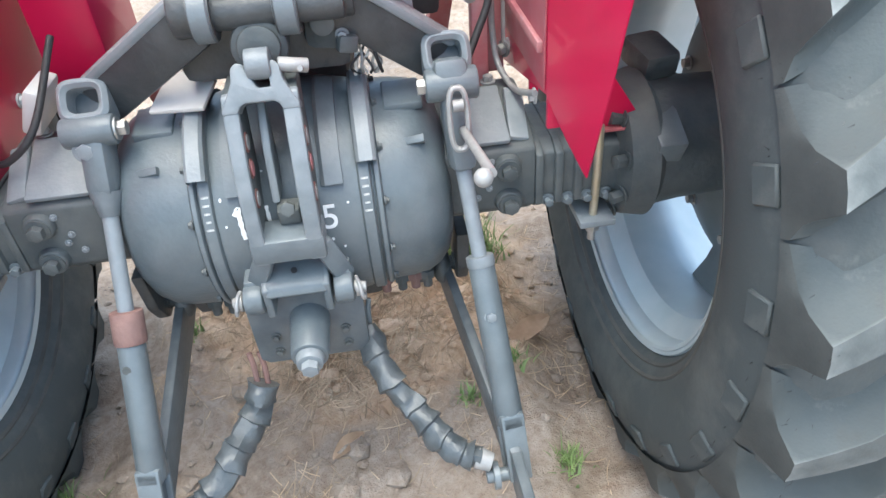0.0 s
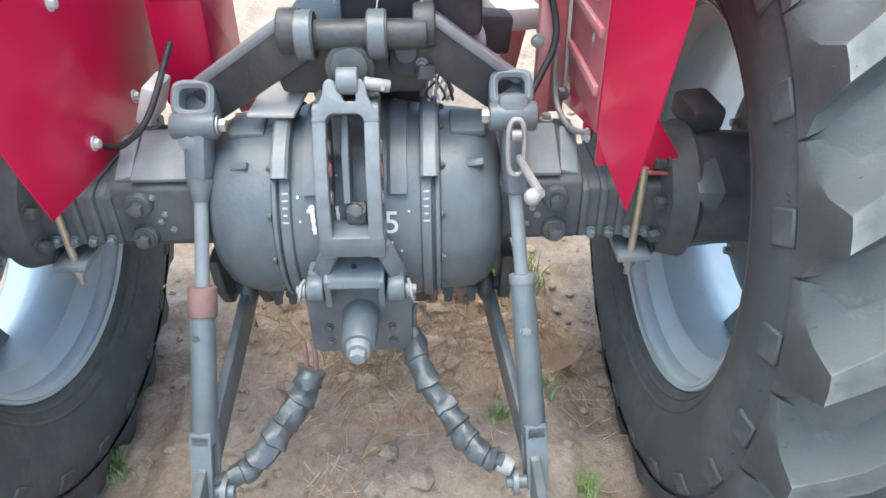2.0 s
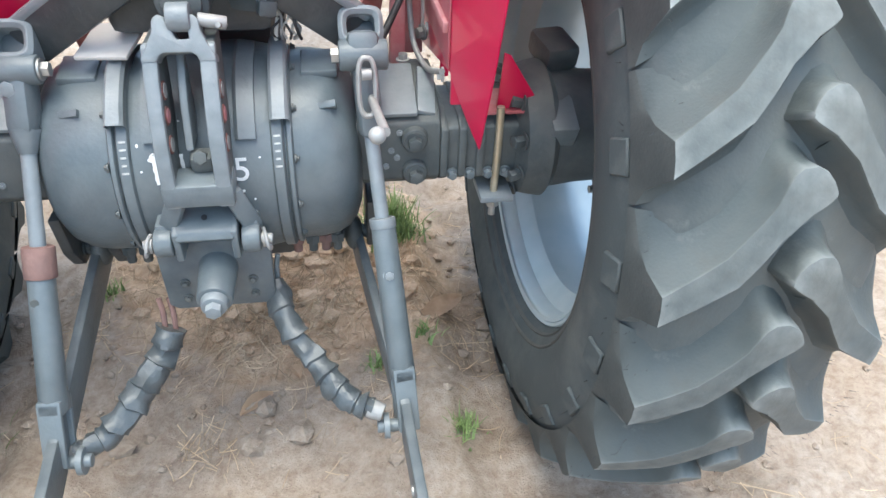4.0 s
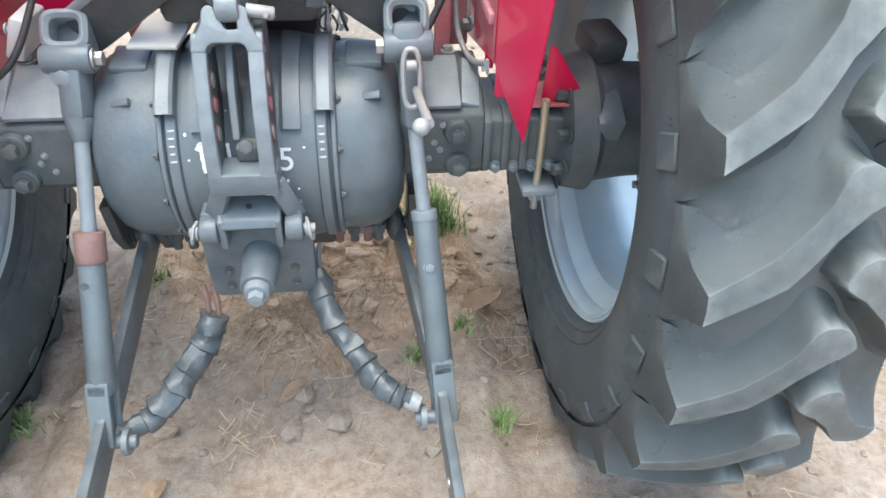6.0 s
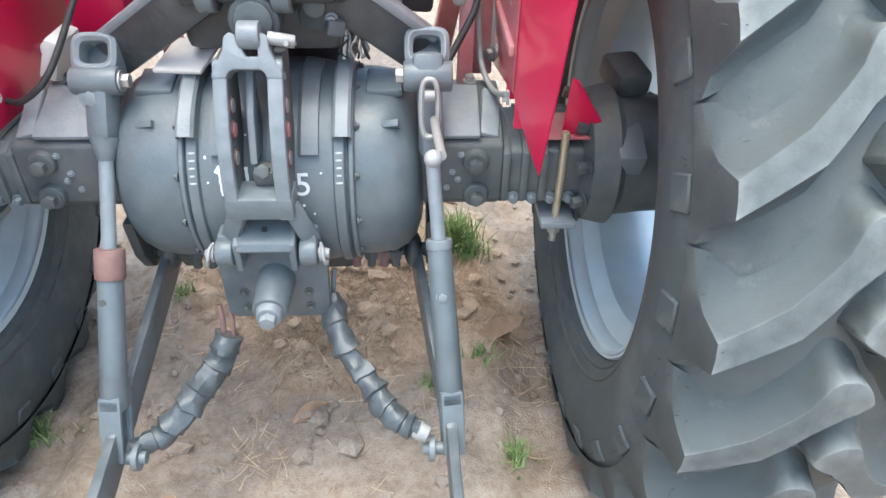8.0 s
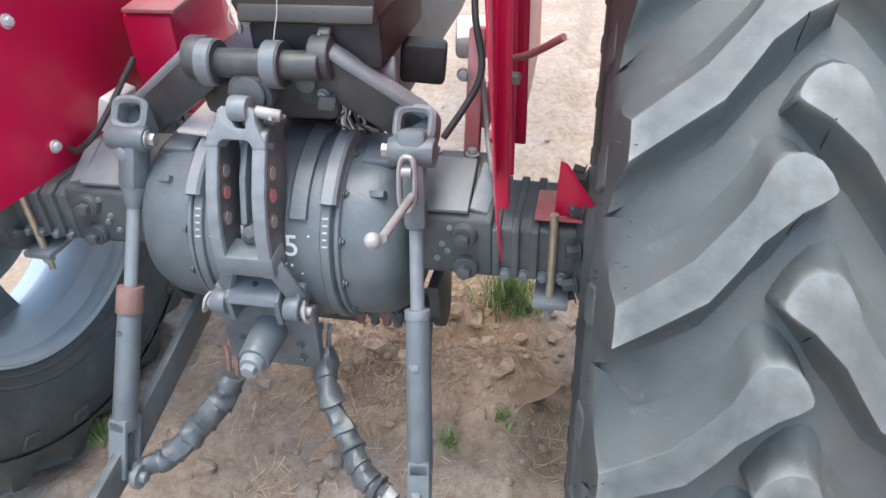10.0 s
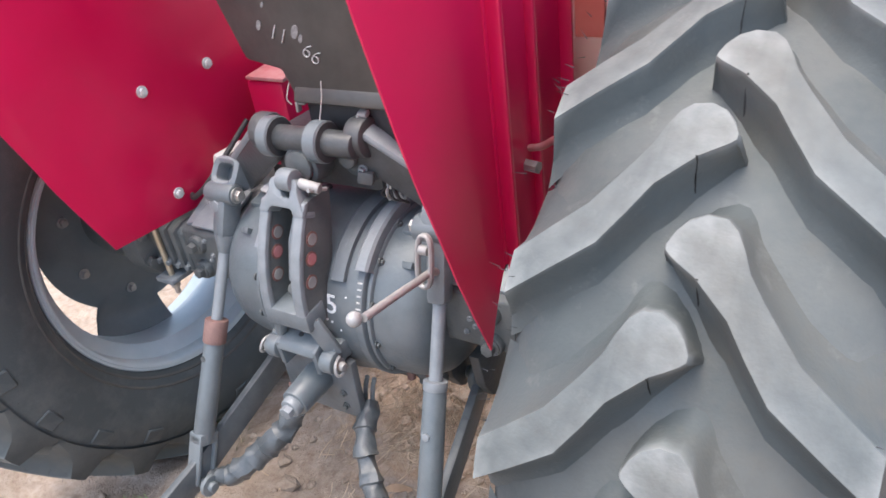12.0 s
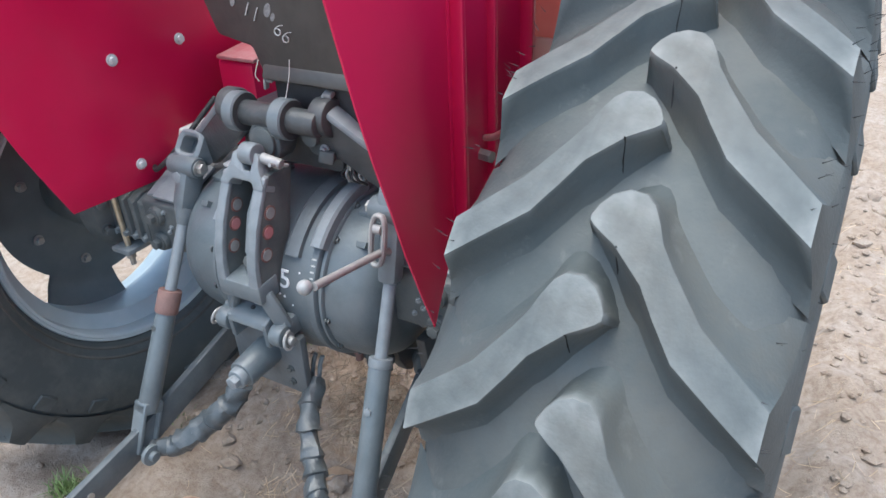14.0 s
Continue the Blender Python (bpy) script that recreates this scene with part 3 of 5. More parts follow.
    for i in range(LUGS):
        for q, off in ((-1, 0.0), (1, 7.4)):
            a = radians(7.64 + PITCH * i + (off if side > 0 else 7.4 - off) + 1.6)
            bm = bmesh.new()
            add_box(bm, (0, 0, 0), (0.010, 0.040, 0.050), bevel=0.003, seg=1)
            ob = part("wall_block", bm, TYRE, wheel)
            ob.matrix_basis = Matrix.Rotation(-a, 4, "X") @ pose(q * 0.187, -0.560, 0, 0, 0, q * -14)
    for i in range(8):
        a = radians(45 * i - 21)
        y, z = -0.203 * math.cos(a), 0.203 * math.sin(a)
        b = bolt((0, 0, 0), (-s, 0, 0), wheel, 0.010, 0.012, STEEL, "wheel_bolt")
        b.matrix_basis = Matrix.Translation((0.045 * s, y, z))
    return wheel


rear_wheel(1)
rear_wheel(-1)

# middle housing of the rear axle
bm = bmesh.new()
prof = [(0.0, 0.0), (0.0, 0.085), (0.004, 0.112), (0.014, 0.140), (0.030, 0.160), (0.052, 0.172), (0.080, 0.177), (0.110, 0.178)]
add_lathe(bm, [(CX - 0.280 + x, r) for x, r in prof] + [(CX + 0.262 - x, r) for x, r in reversed(prof)], c=(0, 0, HZ), seg=96)
housing = part("axle_housing", bm, GREY, tractor, "blue-grey painted cast rear axle housing")
bm = bmesh.new()
add_lathe(bm, [(CX - 0.110, 0.13), (CX - 0.110, 0.184), (CX - 0.06, 0.194), (CX + 0.06, 0.194), (CX + 0.110, 0.184), (CX + 0.110, 0.13)], c=(0, 0, HZ), seg=96)
part("centre_section", bm, GREY, housing)
for sx in (-1, 1):
    for lo, hi, r in ((0.110, 0.131, 0.190), (0.134, 0.146, 0.185)):
        bm = bmesh.new()
        add_lathe(bm, [(CX + sx * lo, 0.13), (CX + sx * lo, r - 0.004), (CX + sx * (lo + 0.003), r), (CX + sx * (hi - 0.003), r), (CX + sx * hi, r - 0.004), (CX + sx * hi, 0.13)],
                  c=(0, 0, HZ), seg=96)
        part("flange", bm, GREY, housing)
    for i in range(11):
        a = radians(-60 + 27 * i)
        p = Vector((CX + sx * 0.146, -0.1795 * math.cos(a), HZ + 0.1795 * math.sin(a)))
        bolt(p, (sx, 0, 0), housing, 0.0055, 0.005, GREY_D, "flange_bolt")
    # raised upright pads on the upper rear of the housing
    bm = bmesh.new()
    x0, x1 = CX + sx * 0.112, CX + sx * 0.142
    add_lathe(bm, [(x0, 0.17), (x0, 0.204), (x0 + sx * 0.005, 0.209), (x1 - sx * 0.005, 0.209), (x1, 0.204), (x1, 0.17)], c=(0, 0, HZ), seg=24, start=40, sweep=52)
    part("housing_pad", bm, GREY_L, housing)
    bm = bmesh.new()
    x0, x1 = CX + sx * 0.055, CX + sx * 0.088
    add_lathe(bm, [(x0, 0.17), (x0, 0.198), (x0 + sx * 0.006, 0.203), (x1, 0.199), (x1, 0.17)], c=(0, 0, HZ), seg=24, start=32, sweep=62)
    part("housing_web", bm, GREY, housing)
    # flat lugs on top
    bm = bmesh.new()
    add_box(bm, (CX + sx * 0.195, -0.030, HZ + 0.172), (0.062, 0.07, 0.016), (10, 0, 0), 0.004)
    part("top_lug", bm, GREY, housing)
    # small cast triangles
    bm = bmesh.new()
    add_prism(bm, [(-0.018, 0), (0.018, -0.004), (0.016, 0.016)], "y", -0.006, 0.006, 0.001)
    t = part("cast_mark", bm, GREY, housing)
    t.matrix_basis = pose(CX + sx * 0.203, -0.112, HZ + 0.132, 50, 0, 0)
    # painted dashes beside the flange
    for k in range(5):
        a = radians(18 + 3.8 * k)
        bm = bmesh.new()
        add_box(bm, (0, 0, 0), (0.0115 - 0.0011 * (k * 3 % 4), 0.002, 0.0036), bevel=0.0008)
        d = part("paint_dash", bm, FAINT, housing)
        d.matrix_basis = pose(CX + sx * 0.1205, -0.190 * math.cos(a), HZ + 0.190 * math.sin(a), -math.degrees(a), 0, 0)


rng = random.Random(21)
for k in range(16):      # flecks of white paint on the housing
    x, a = CX + rng.choice((-1, 1)) * rng.uniform(0.03, 0.105), rng.uniform(0, 45)
    r = 0.1943 - 0.0002 * max(0, abs(x - CX) - 0.06) * 1000
    bm = bmesh.new()
    add_cyl(bm, (0, 0, 0), (0, 0, 0.0012), rng.uniform(0.0012, 0.0032), seg=8)
    ob = part("paint_fleck", bm, CHALK, housing)
    t = radians(a)
    ob.matrix_basis = pose(x, -r * math.cos(t), HZ + r * math.sin(t), 90 - a, 0, 0) @ Matrix.Diagonal((1, rng.uniform(0.6, 1.6), 1, 1))


def lettering(text, size, m, parent, name="painted_number", shear=0.0, fat=0.012, material=None):
    cu = bpy.data.curves.new(name, "FONT")
    cu.body, cu.size, cu.extrude, cu.shear, cu.align_x, cu.offset = text, size, 0.0012, shear, "CENTER", size * fat
    tmp = bpy.data.objects.new(name, cu)
    scene.collection.objects.link(tmp)
    dg = bpy.context.evaluated_depsgraph_get()
    me = bpy.data.meshes.new_from_object(tmp.evaluated_get(dg))
    bpy.data.objects.remove(tmp)
    me.materials.clear()
    me.materials.append(material or CHALK)
    ob = new(name, me)
    ob.parent = parent
    ob.matrix_basis = m
    return ob


def on_drum(x, deg, r=0.1945):
    a = radians(deg)
    return pose(x, -r * math.cos(a), HZ + r * math.sin(a), 90 - deg, 0, 0)


def painted_stroke(pts, width, seed):
    """A brushed stroke that follows the round housing; pts are (x, degrees round the housing)."""
    rng = random.Random(seed)
    bm = bmesh.new()
    path = smooth_path([Vector((x, radians(d) * 0.195, 0)) for x, d in pts], 5)
    rows = []
    for i, p in enumerate(path):
        q, r = path[max(0, i - 1)], path[min(len(path) - 1, i + 1)]
        side = (r - q).normalized().cross(Vector((0, 0, 1))) * width * 0.5 * rng.uniform(0.75, 1.15)
        row = []
        for v in (p - side, p + side):
            a = v.y / 0.195
            row.append(bm.verts.new((v.x, -0.1952 * math.cos(a), HZ + 0.1952 * math.sin(a))))
        rows.append(row)
    for p, q in zip(rows, rows[1:]):
        bm.faces.new((p[0], p[1], q[1], q[0]))
    bmesh.ops.recalc_face_normals(bm, faces=bm.faces)
    bmesh.ops.solidify(bm, geom=bm.faces[:], thickness=0.001)
    part("painted_number", bm, CHALK, housing)


painted_stroke([(-0.0585, 23.4), (-0.055, 25.2), (-0.0515, 26.6), (-0.0510, 22.0), (-0.0500, 17.0), (-0.0485, 12.2)], 0.0072, 1)
painted_stroke([(-0.0095, 26.5), (-0.0080, 22.0), (-0.0065, 17.2)], 0.0055, 2)
painted_stroke([(0.0190, 24.2), (0.0250, 25.2)], 0.0050, 3)
painted_stroke([(0.0400, 23.2), (0.0425, 25.0)], 0.0040, 4)
lettering("5", 0.056, on_drum(0.083, 12.2, 0.1935), housing, fat=0.0)

for x in (-0.165, -0.135, 0.150, 0.180, 0.205, 0.228):
    bm = bmesh.new()
    add_cyl(bm, (x, -0.07, 0.525), (x, -0.072, 0.468), 0.009, seg=10, bevel=0.001)
    add_cyl(bm, (x, -0.07, 0.505), (x, -0.0715, 0.487), 0.014, seg=6, bevel=0.001)
    part("stud", bm, RUST if x in (0.150, 0.205) else GREY_D, housing)

# lower rear face: oil-stained sump and anchor brackets of the links
bm = bmesh.new()
add_box(bm, (CX, 0.05, 0.485), (0.26, 0.22, 0.08), bevel=0.02)
part("sump", bm, OILY, housing)
bm = bmesh.new()
add_box(bm, (CX, 0.75, 0.86), (0.25, 1.10, 0.28), bevel=0.06)
add_box(bm, (CX, 1.9, 0.90), (0.30, 1.3, 0.34), bevel=0.08)
part("gearbox_case", bm, GREY_D, tractor, "dark grey gearbox and engine case")


def axle_tube(s):
    bm = bmesh.new()
    out = [(-0.100, 0.640), (-0.100, 0.752), (0.015, 0.800), (0.075, 0.800), (0.10, 0.755), (0.10, 0.640), (0.07, 0.615), (-0.07, 0.615)]
    add_prism(bm, out, "x", min(s * 0.26, s * 0.425), max(s * 0.26, s * 0.425), 0.006)
    low = [(-0.088, 0.640), (-0.088, 0.733), (-0.06, 0.745), (0.07, 0.745), (0.09, 0.735), (0.09, 0.640), (0.06, 0.62), (-0.06, 0.62)]
    add_prism(bm, low, "x", min(s * 0.42, s * 0.60), max(s * 0.42, s * 0.60), 0.005)
    tube = part("axle_tube", bm, GREY_D, tractor, "dark grey cast axle tube with ribs and bolts")
    for k, x in enumerate((0.432, 0.466, 0.500, 0.534)):
        bm = bmesh.new()
        add_prism(bm, [(y * 1.13, AX + (z - AX) * 1.06) for y, z in low], "x", min(s * (x - 0.007), s * (x + 0.007)), max(s * (x - 0.007), s * (x + 0.007)), 0.003)
        part("rib", bm, GREY_D, tube)
        bolt((s * (x + 0.017), -0.090, 0.640), (0, -1, 0), tube, 0.008, 0.012, GREY)
    bm = bmesh.new()
    add_box(bm, (s * 0.333, -0.040, 0.789), (0.100, 0.122, 0.010), (22.5, 0, 0), 0.003)
    part("top_plate", bm, GREY_L, tube)
    bm = bmesh.new()
    add_box(bm, (s * 0.404, -0.034, 0.782), (0.034, 0.110, 0.012), (22.5, s * 14, 0), 0.004)
    part("edge_plate", bm, GREY_L, tube)
    for x in (0.300, 0.370):
        bolt((s * x, 0.030, 0.815), (0, 0, 1), tube, 0.009, 0.010, DULL)
    for x, z in ((0.376, 0.722), (0.378, 0.655)):
        bm = bmesh.new()
        add_cyl(bm, (s * x, -0.095, z), (s * x, -0.112, z), 0.026, 0.022, 24, 0.002)
        b = part("bolt_boss", bm, GREY_D, tube)
        bolt((s * x, -0.112, z), (0, -1, 0), tube, 0.013, 0.014, GREY_D)
    for x, z in ((0.335, 0.70), (0.345, 0.685), (0.325, 0.668), (0.35, 0.735)):
        bolt((s * x, -0.100, z), (0, -1, 0), tube, 0.004, 0.004, GREY_L, "rivet")
    # final drive
    bm = bmesh.new()
    add_lathe(bm, [(s * 0.57, 0.0), (s * 0.57, 0.10), (s * 0.585, 0.125), (s * 0.63, 0.135), (s * 0.645, 0.118), (s * 0.70, 0.112), (s * 0.80, 0.108), (s * 0.86, 0.10), (s * 0.86, 0.0)],
              c=(0, 0.0, AX - 0.01), seg=48)
    hub = part("hub", bm, GREY_D, tractor, "dark grey final drive housing")
    for k in range(10):
        a = radians(36 * k - 20)
        bolt((s * 0.577, -0.113 * math.cos(a), AX - 0.01 + 0.113 * math.sin(a)), (-s, -0.3 * math.cos(a), 0.3 * math.sin(a)), hub, 0.012, 0.02, GREY_D)
    bm = bmesh.new()
    add_box(bm, (s * 0.648, -0.07, AX + 0.045), (0.05, 0.11, 0.07), (25, 0, 0), 0.006)
    part("hub_bracket", bm, GREY, hub)
    bm = bmesh.new()
    add_box(bm, (s * 0.66, 0.04, AX + 0.135), (0.07, 0.09, 0.05), (10, 0, 12 * s), 0.012)
    part("brake_housing", bm, GREY_D, hub)
    return tube


axle_tube(1)
axle_tube(-1)

# top-link bracket: a tall slotted frame with holes in its sides
def bracket_front(z):
    pts = [(0.66, -0.242), (0.72, -0.250), (0.79, -0.244), (0.86, -0.221), (0.93, -0.183), (1.00, -0.147)]
    for (a, ya), (b, yb) in zip(pts, pts[1:]):
        if z <= b:
            return ya + (yb - ya) * (z - a) / (b - a)
    return pts[-1][1]


BL, BR, SL, SR = -0.032, 0.073, -0.010, 0.049
bm = bmesh.new()
zs = [0.695, 0.73, 0.775, 0.81, 0.85, 0.89, 0.925, 0.936]
for lo, hi in ((BL + 0.002, SL - 0.002), (SR + 0.002, BR - 0.002)):
    out = [(bracket_front(z) + 0.010, z) for z in zs] + [(-0.105, 0.936), (-0.125, 0.85), (-0.165, 0.73), (-0.165, 0.695)]
    add_prism(bm, out, "x", lo, hi, 0.002)
bracket = part("top_link_bracket", bm, GREY_D, tractor, "grey slotted cast top-link bracket with adjusting holes")
for lo, hi in ((BL, SL), (SR, BR)):
    bm = bmesh.new()
    add_prism(bm, [(bracket_front(z), z) for z in zs] + [(bracket_front(z) + 0.014, z) for z in reversed(zs)], "x", lo, hi, 0.004)
    part("front_strip", bm, GREY_L, bracket)
bm = bmesh.new()
t = bmesh.new()
add_prism(t, [(BL, 0.0), (BL, 0.008), (BL + 0.010, 0.026), (BL + 0.018, 0.042), (BL + 0.020, 0.060), (BL + 0.028, 0.067), (BL + 0.037, 0.064), (0.020, 0.032), (0.038, 0.032),
              (BR - 0.037, 0.064), (BR - 0.028, 0.067), (BR - 0.020, 0.060), (BR - 0.018, 0.042), (BR - 0.010, 0.026), (BR, 0.008), (BR, 0.0), (SR + 0.001, 0.0),
              (SR - 0.003, 0.009), (SR - 0.010, 0.013), (SL + 0.010, 0.013), (SL + 0.003, 0.009), (SL - 0.001, 0.0)], "y", 0.0, 0.036, 0.003)
join(bm, t, pose(0, bracket_front(0.915) - 0.002, 0.915, -26, 0, 0))
part("top_bar", bm, GREY_L, bracket)
bm = bmesh.new()
add_prism(bm, [(bracket_front(0.697) - 0.001, 0.697), (bracket_front(0.737) - 0.001, 0.737), (-0.195, 0.742), (-0.195, 0.697)], "x", BL - 0.002, BR + 0.002, 0.005)
part("bottom_bar", bm, GREY, bracket)
bm = bmesh.new()
add_prism(bm, [(-0.205, 0.775), (-0.180, 0.85), (-0.135, 0.915), (-0.125, 0.915), (-0.14, 0.775)], "x", 0.007, 0.019, 0.003)
part("inner_tongue", bm, GREY_L, bracket)
for x, d in ((BR - 0.002, 1), (SL - 0.002, 1)):
    for k, z in enumerate((0.867, 0.832, 0.790)):
        y = bracket_front(z) + 0.035
        bm = bmesh.new()
        add_cyl(bm, (x - d * 0.002, y, z), (x + d * 0.002, y, z), 0.0145, seg=24)
        part("hole_rim", bm, ORED, bracket)
        bm = bmesh.new()
        add_cyl(bm, (x, y, z), (x + d * 0.0032, y, z), 0.0112, seg=20)
        part("pin_end", bm, DULL if k != 1 else RED_D, bracket)
bm = bmesh.new()
add_box(bm, (0.028, -0.203, 0.757), (0.034, 0.030, 0.030), (12, 0, 0), 0.006)
add_cyl(bm, (0.028, -0.206, 0.765), (0.028, -0.220, 0.771), 0.012, seg=6, bevel=0.002)
part("slot_nut", bm, GREY_D, bracket)
# round pin in the fork at the top
bm = bmesh.new()
add_cyl(bm, (0.009, -0.157, 0.968), (0.042, -0.157, 0.968), 0.021, seg=28, bevel=0.003)
part("pin_bush", bm, GREY_L, bracket)
bm = bmesh.new()
add_cyl(bm, (0.050, -0.156, 0.964), (0.090, -0.150, 0.955), 0.010, seg=18, bevel=0.002)
add_cyl(bm, (0.080, -0.170, 0.960), (0.085, -0.130, 0.945), 0.004, seg=10)
part("pin", bm, DULL, bracket)
# legs down to the hitch pins
for s, x0, x1 in ((-1, -0.018, -0.044), (1, 0.070, 0.090)):
    bm = bmesh.new()
    a = Vector((x0, -0.228, 0.703))
    b = Vector((x1, -0.216, 0.640))
    m, h = frame_of(a, b)
    add_box(bm, (0, 0, 0), (0.017, 0.032, h + 0.02), bevel=0.005, m=m)
    part("leg", bm, GREY, bracket)

# hitch hood between two ears, with clipped pins
bm = bmesh.new()
add_prism(bm, [(-0.15, 0.690), (-0.242, 0.648), (-0.250, 0.634), (-0.238, 0.624), (-0.15, 0.650)], "x", CX - 0.053, CX + 0.041, 0.005)
for sx in (-1, 1):
    add_prism(bm, [(-0.15, 0.688), (-0.246, 0.645), (-0.242, 0.588), (-0.15, 0.588)], "x", CX - 0.006 + sx * 0.046 - 0.006, CX - 0.006 + sx * 0.046 + 0.006, 0.003)
hood = part("hitch_hood", bm, GREY, tractor, "grey cast hood over the power take-off")
bm = bmesh.new()
add_cyl(bm, (CX - 0.006, -0.218, 0.6575), (CX - 0.006, -0.2195, 0.6605), 0.005, seg=12)
part("hole", bm, BLACK, hood)
for sx in (-1, 1):
    x = 0.018 + sx * 0.070
    bm = bmesh.new()
    add_cyl(bm, (x - 0.015, -0.228, 0.620), (x + 0.015, -0.228, 0.620), 0.024, seg=28, bevel=0.005)
    add_box(bm, (x, -0.185, 0.628), (0.028, 0.08, 0.046), bevel=0.008)
    ear = part("hitch_ear", bm, GREY, tractor, "grey cast hitch ear with pin")
    bm = bmesh.new()
    add_cyl(bm, (x + sx * 0.010, -0.229, 0.619), (x + sx * 0.034, -0.230, 0.617), 0.009, seg=16, bevel=0.002)
    add_cyl(bm, (x + sx * 0.018, -0.229, 0.618), (x + sx * 0.023, -0.229, 0.618), 0.015, seg=20)
    part("hitch_pin", bm, DULL, ear)
    bm = bmesh.new()
    add_tube(bm, [(x + sx * 0.028, -0.219, 0.608), (x + sx * 0.030, -0.241, 0.604), (x + sx * 0.027, -0.249, 0.616), (x + sx * 0.024, -0.239, 0.632), (x + sx * 0.020, -0.223, 0.634)], 0.0032, 10)
    part("spring_clip", bm, DULL, ear)

# power take-off
bm = bmesh.new()
add_cyl(bm, (0.020, -0.10, 0.552), (0.020, -0.288, 0.537), 0.0385, 0.0295, 40, 0.003)
pto = part("pto_cover", bm, GREY, tractor, "grey tapered power take-off shaft cover")
bm = bmesh.new()
add_cyl(bm, (0.020, -0.286, 0.537), (0.020, -0.304, 0.536), 0.023, 0.021, 30, 0.002)
add_cyl(bm, (0.020, -0.302, 0.536), (0.020, -0.318, 0.535), 0.014, seg=6, bevel=0.001)
part("end_cap", bm, GREY_L, pto)
bm = bmesh.new()
add_prism(bm, [(-0.078, 0.463), (-0.064, 0.452), (0.096, 0.452), (0.110, 0.463), (0.113, 0.60), (-0.080, 0.60)], "y", -0.205, -0.185, 0.004)
plate = part("pto_plate", bm, LINK, tractor, "grey bolted plate behind the power take-off")
for x in (-0.042, 0.075):
    for z in (0.479, 0.513):
        bolt((x, -0.205, z), (0, -1, 0), plate, 0.006, 0.006, GREY_D)

# rockshaft, lift arms
bm = bmesh.new()
add_cyl(bm, (-0.050, -0.100, 1.022), (0.150, -0.100, 1.022), 0.024, seg=36, bevel=0.004)
shaft = part("rockshaft", bm, OILY, tractor, "dark grey hydraulic lift shaft")
for x0, x1 in ((-0.056, -0.026), (0.056, 0.088)):
    bm = bmesh.new()
    add_lathe(bm, [(x0, 0.015), (x0, 0.036), (x1, 0.036), (x1, 0.015)], c=(0, -0.100, 1.022), seg=40)
    boss = part("shaft_boss", bm, OILY, shaft)
    bm = bmesh.new()
    add_lathe(bm, [(x0 - 0.001, 0.030), (x0 + 0.003, 0.0385), (x1 - 0.004, 0.0385), (x1 - 0.001, 0.035)], c=(0, -0.100, 1.022), seg=40)
    part("boss_rim", bm, GREY, boss, "rubbed lighter grey rim")
bm = bmesh.new()
add_box(bm, (CX, 0.10, 0.955), (0.26, 0.30, 0.11), bevel=0.02)
part("lift_cover", bm, OILY, tractor, "dark grey hydraulic lift cover")
bm = bmesh.new()
add_cyl(bm, (0.026, -0.07, 0.975), (0.026, -0.120, 0.975), 0.040, seg=32, bevel=0.005)
add_cyl(bm, (0.026, -0.118, 0.977), (0.026, -0.128, 0.978), 0.030, seg=32, bevel=0.003)
part("sensing_plunger", bm, GREY_D, tractor, "dark grey draft sensing plunger")
bm = bmesh.new()
add_box(bm, (0.128, -0.045, 0.985), (0.080, 0.070, 0.085), (6, 4, -8), 0.016)
add_cyl(bm, (0.115, -0.080, 0.990), (0.115, -0.096, 0.990), 0.018, seg=20, bevel=0.003)
add_box(bm, (0.145, -0.085, 0.955), (0.030, 0.020, 0.026), (0, 12, 20), 0.005)
valve = part("control_valve", bm, GREY_D, tractor, "oil-stained dark hydraulic control valve")
for x, z in ((0.100, 1.010), (0.152, 1.004), (0.140, 0.968)):
    bolt((x, -0.082, z), (0, -1, 0), valve, 0.007, 0.007, GREY_L)
bm = bmesh.new()
add_cyl(bm, (0.15, -0.020, 0.975), (0.245, 0.0, 0.980), 0.026, seg=28, bevel=0.004)
part("lift_cylinder", bm, GREY_L, tractor, "grey painted lift cylinder")


def lift_arm(s, a, b):
    """A forged arm, deep on edge, that ends in an open squarish eye."""
    a, b = Vector(a), Vector(b)
    d = (b - a).normalized()
    w = (Vector((0, -0.15, 1)) - d * d.dot(Vector((0, -0.15, 1)))).normalized()
    n = d.cross(w)
    m = Matrix((d, n, w)).transposed().to_4x4()
    m.translation = (a + b) / 2
    h = (b - a).length
    bm = bmesh.new()
    add_box(bm, (0, 0, -0.016), (h, 0.030, 0.074), bevel=0.009, m=m)
    add_cyl(bm, a - Vector((0.018, 0, 0)), a + Vector((0.018, 0, 0)), 0.036, seg=32, bevel=0.005)
    arm = part("lift_arm", bm, OILY, tractor, "dark grey forged lift arm")
    bm = bmesh.new()
    add_box(bm, (0, 0.003, 0.020), (h, 0.040, 0.016), bevel=0.006, m=m)
    part("arm_edge", bm, GREY_L, arm)
    bm = bmesh.new()
    add_ring(bm, pose(b.x, b.y - 0.026, b.z - 0.002, 52, 0, 0), 0.074, 0.066, 0.014, 0.056, bevel=0.006)
    eye = part("arm_eye", bm, GREY_L, arm)
    bm = bmesh.new()
    add_box(bm, (b.x, b.y - 0.012, b.z - 0.012), (0.056, 0.014, 0.052), (-38, 0, 0), 0.004)
    part("eye_bush", bm, LINK, eye)
    return arm


lift_arm(-1, (-0.066, -0.090, 1.026), (-0.252, -0.022, 0.895))
lift_arm(1, (0.145, -0.075, 1.028), (0.290, -0.030, 0.908))


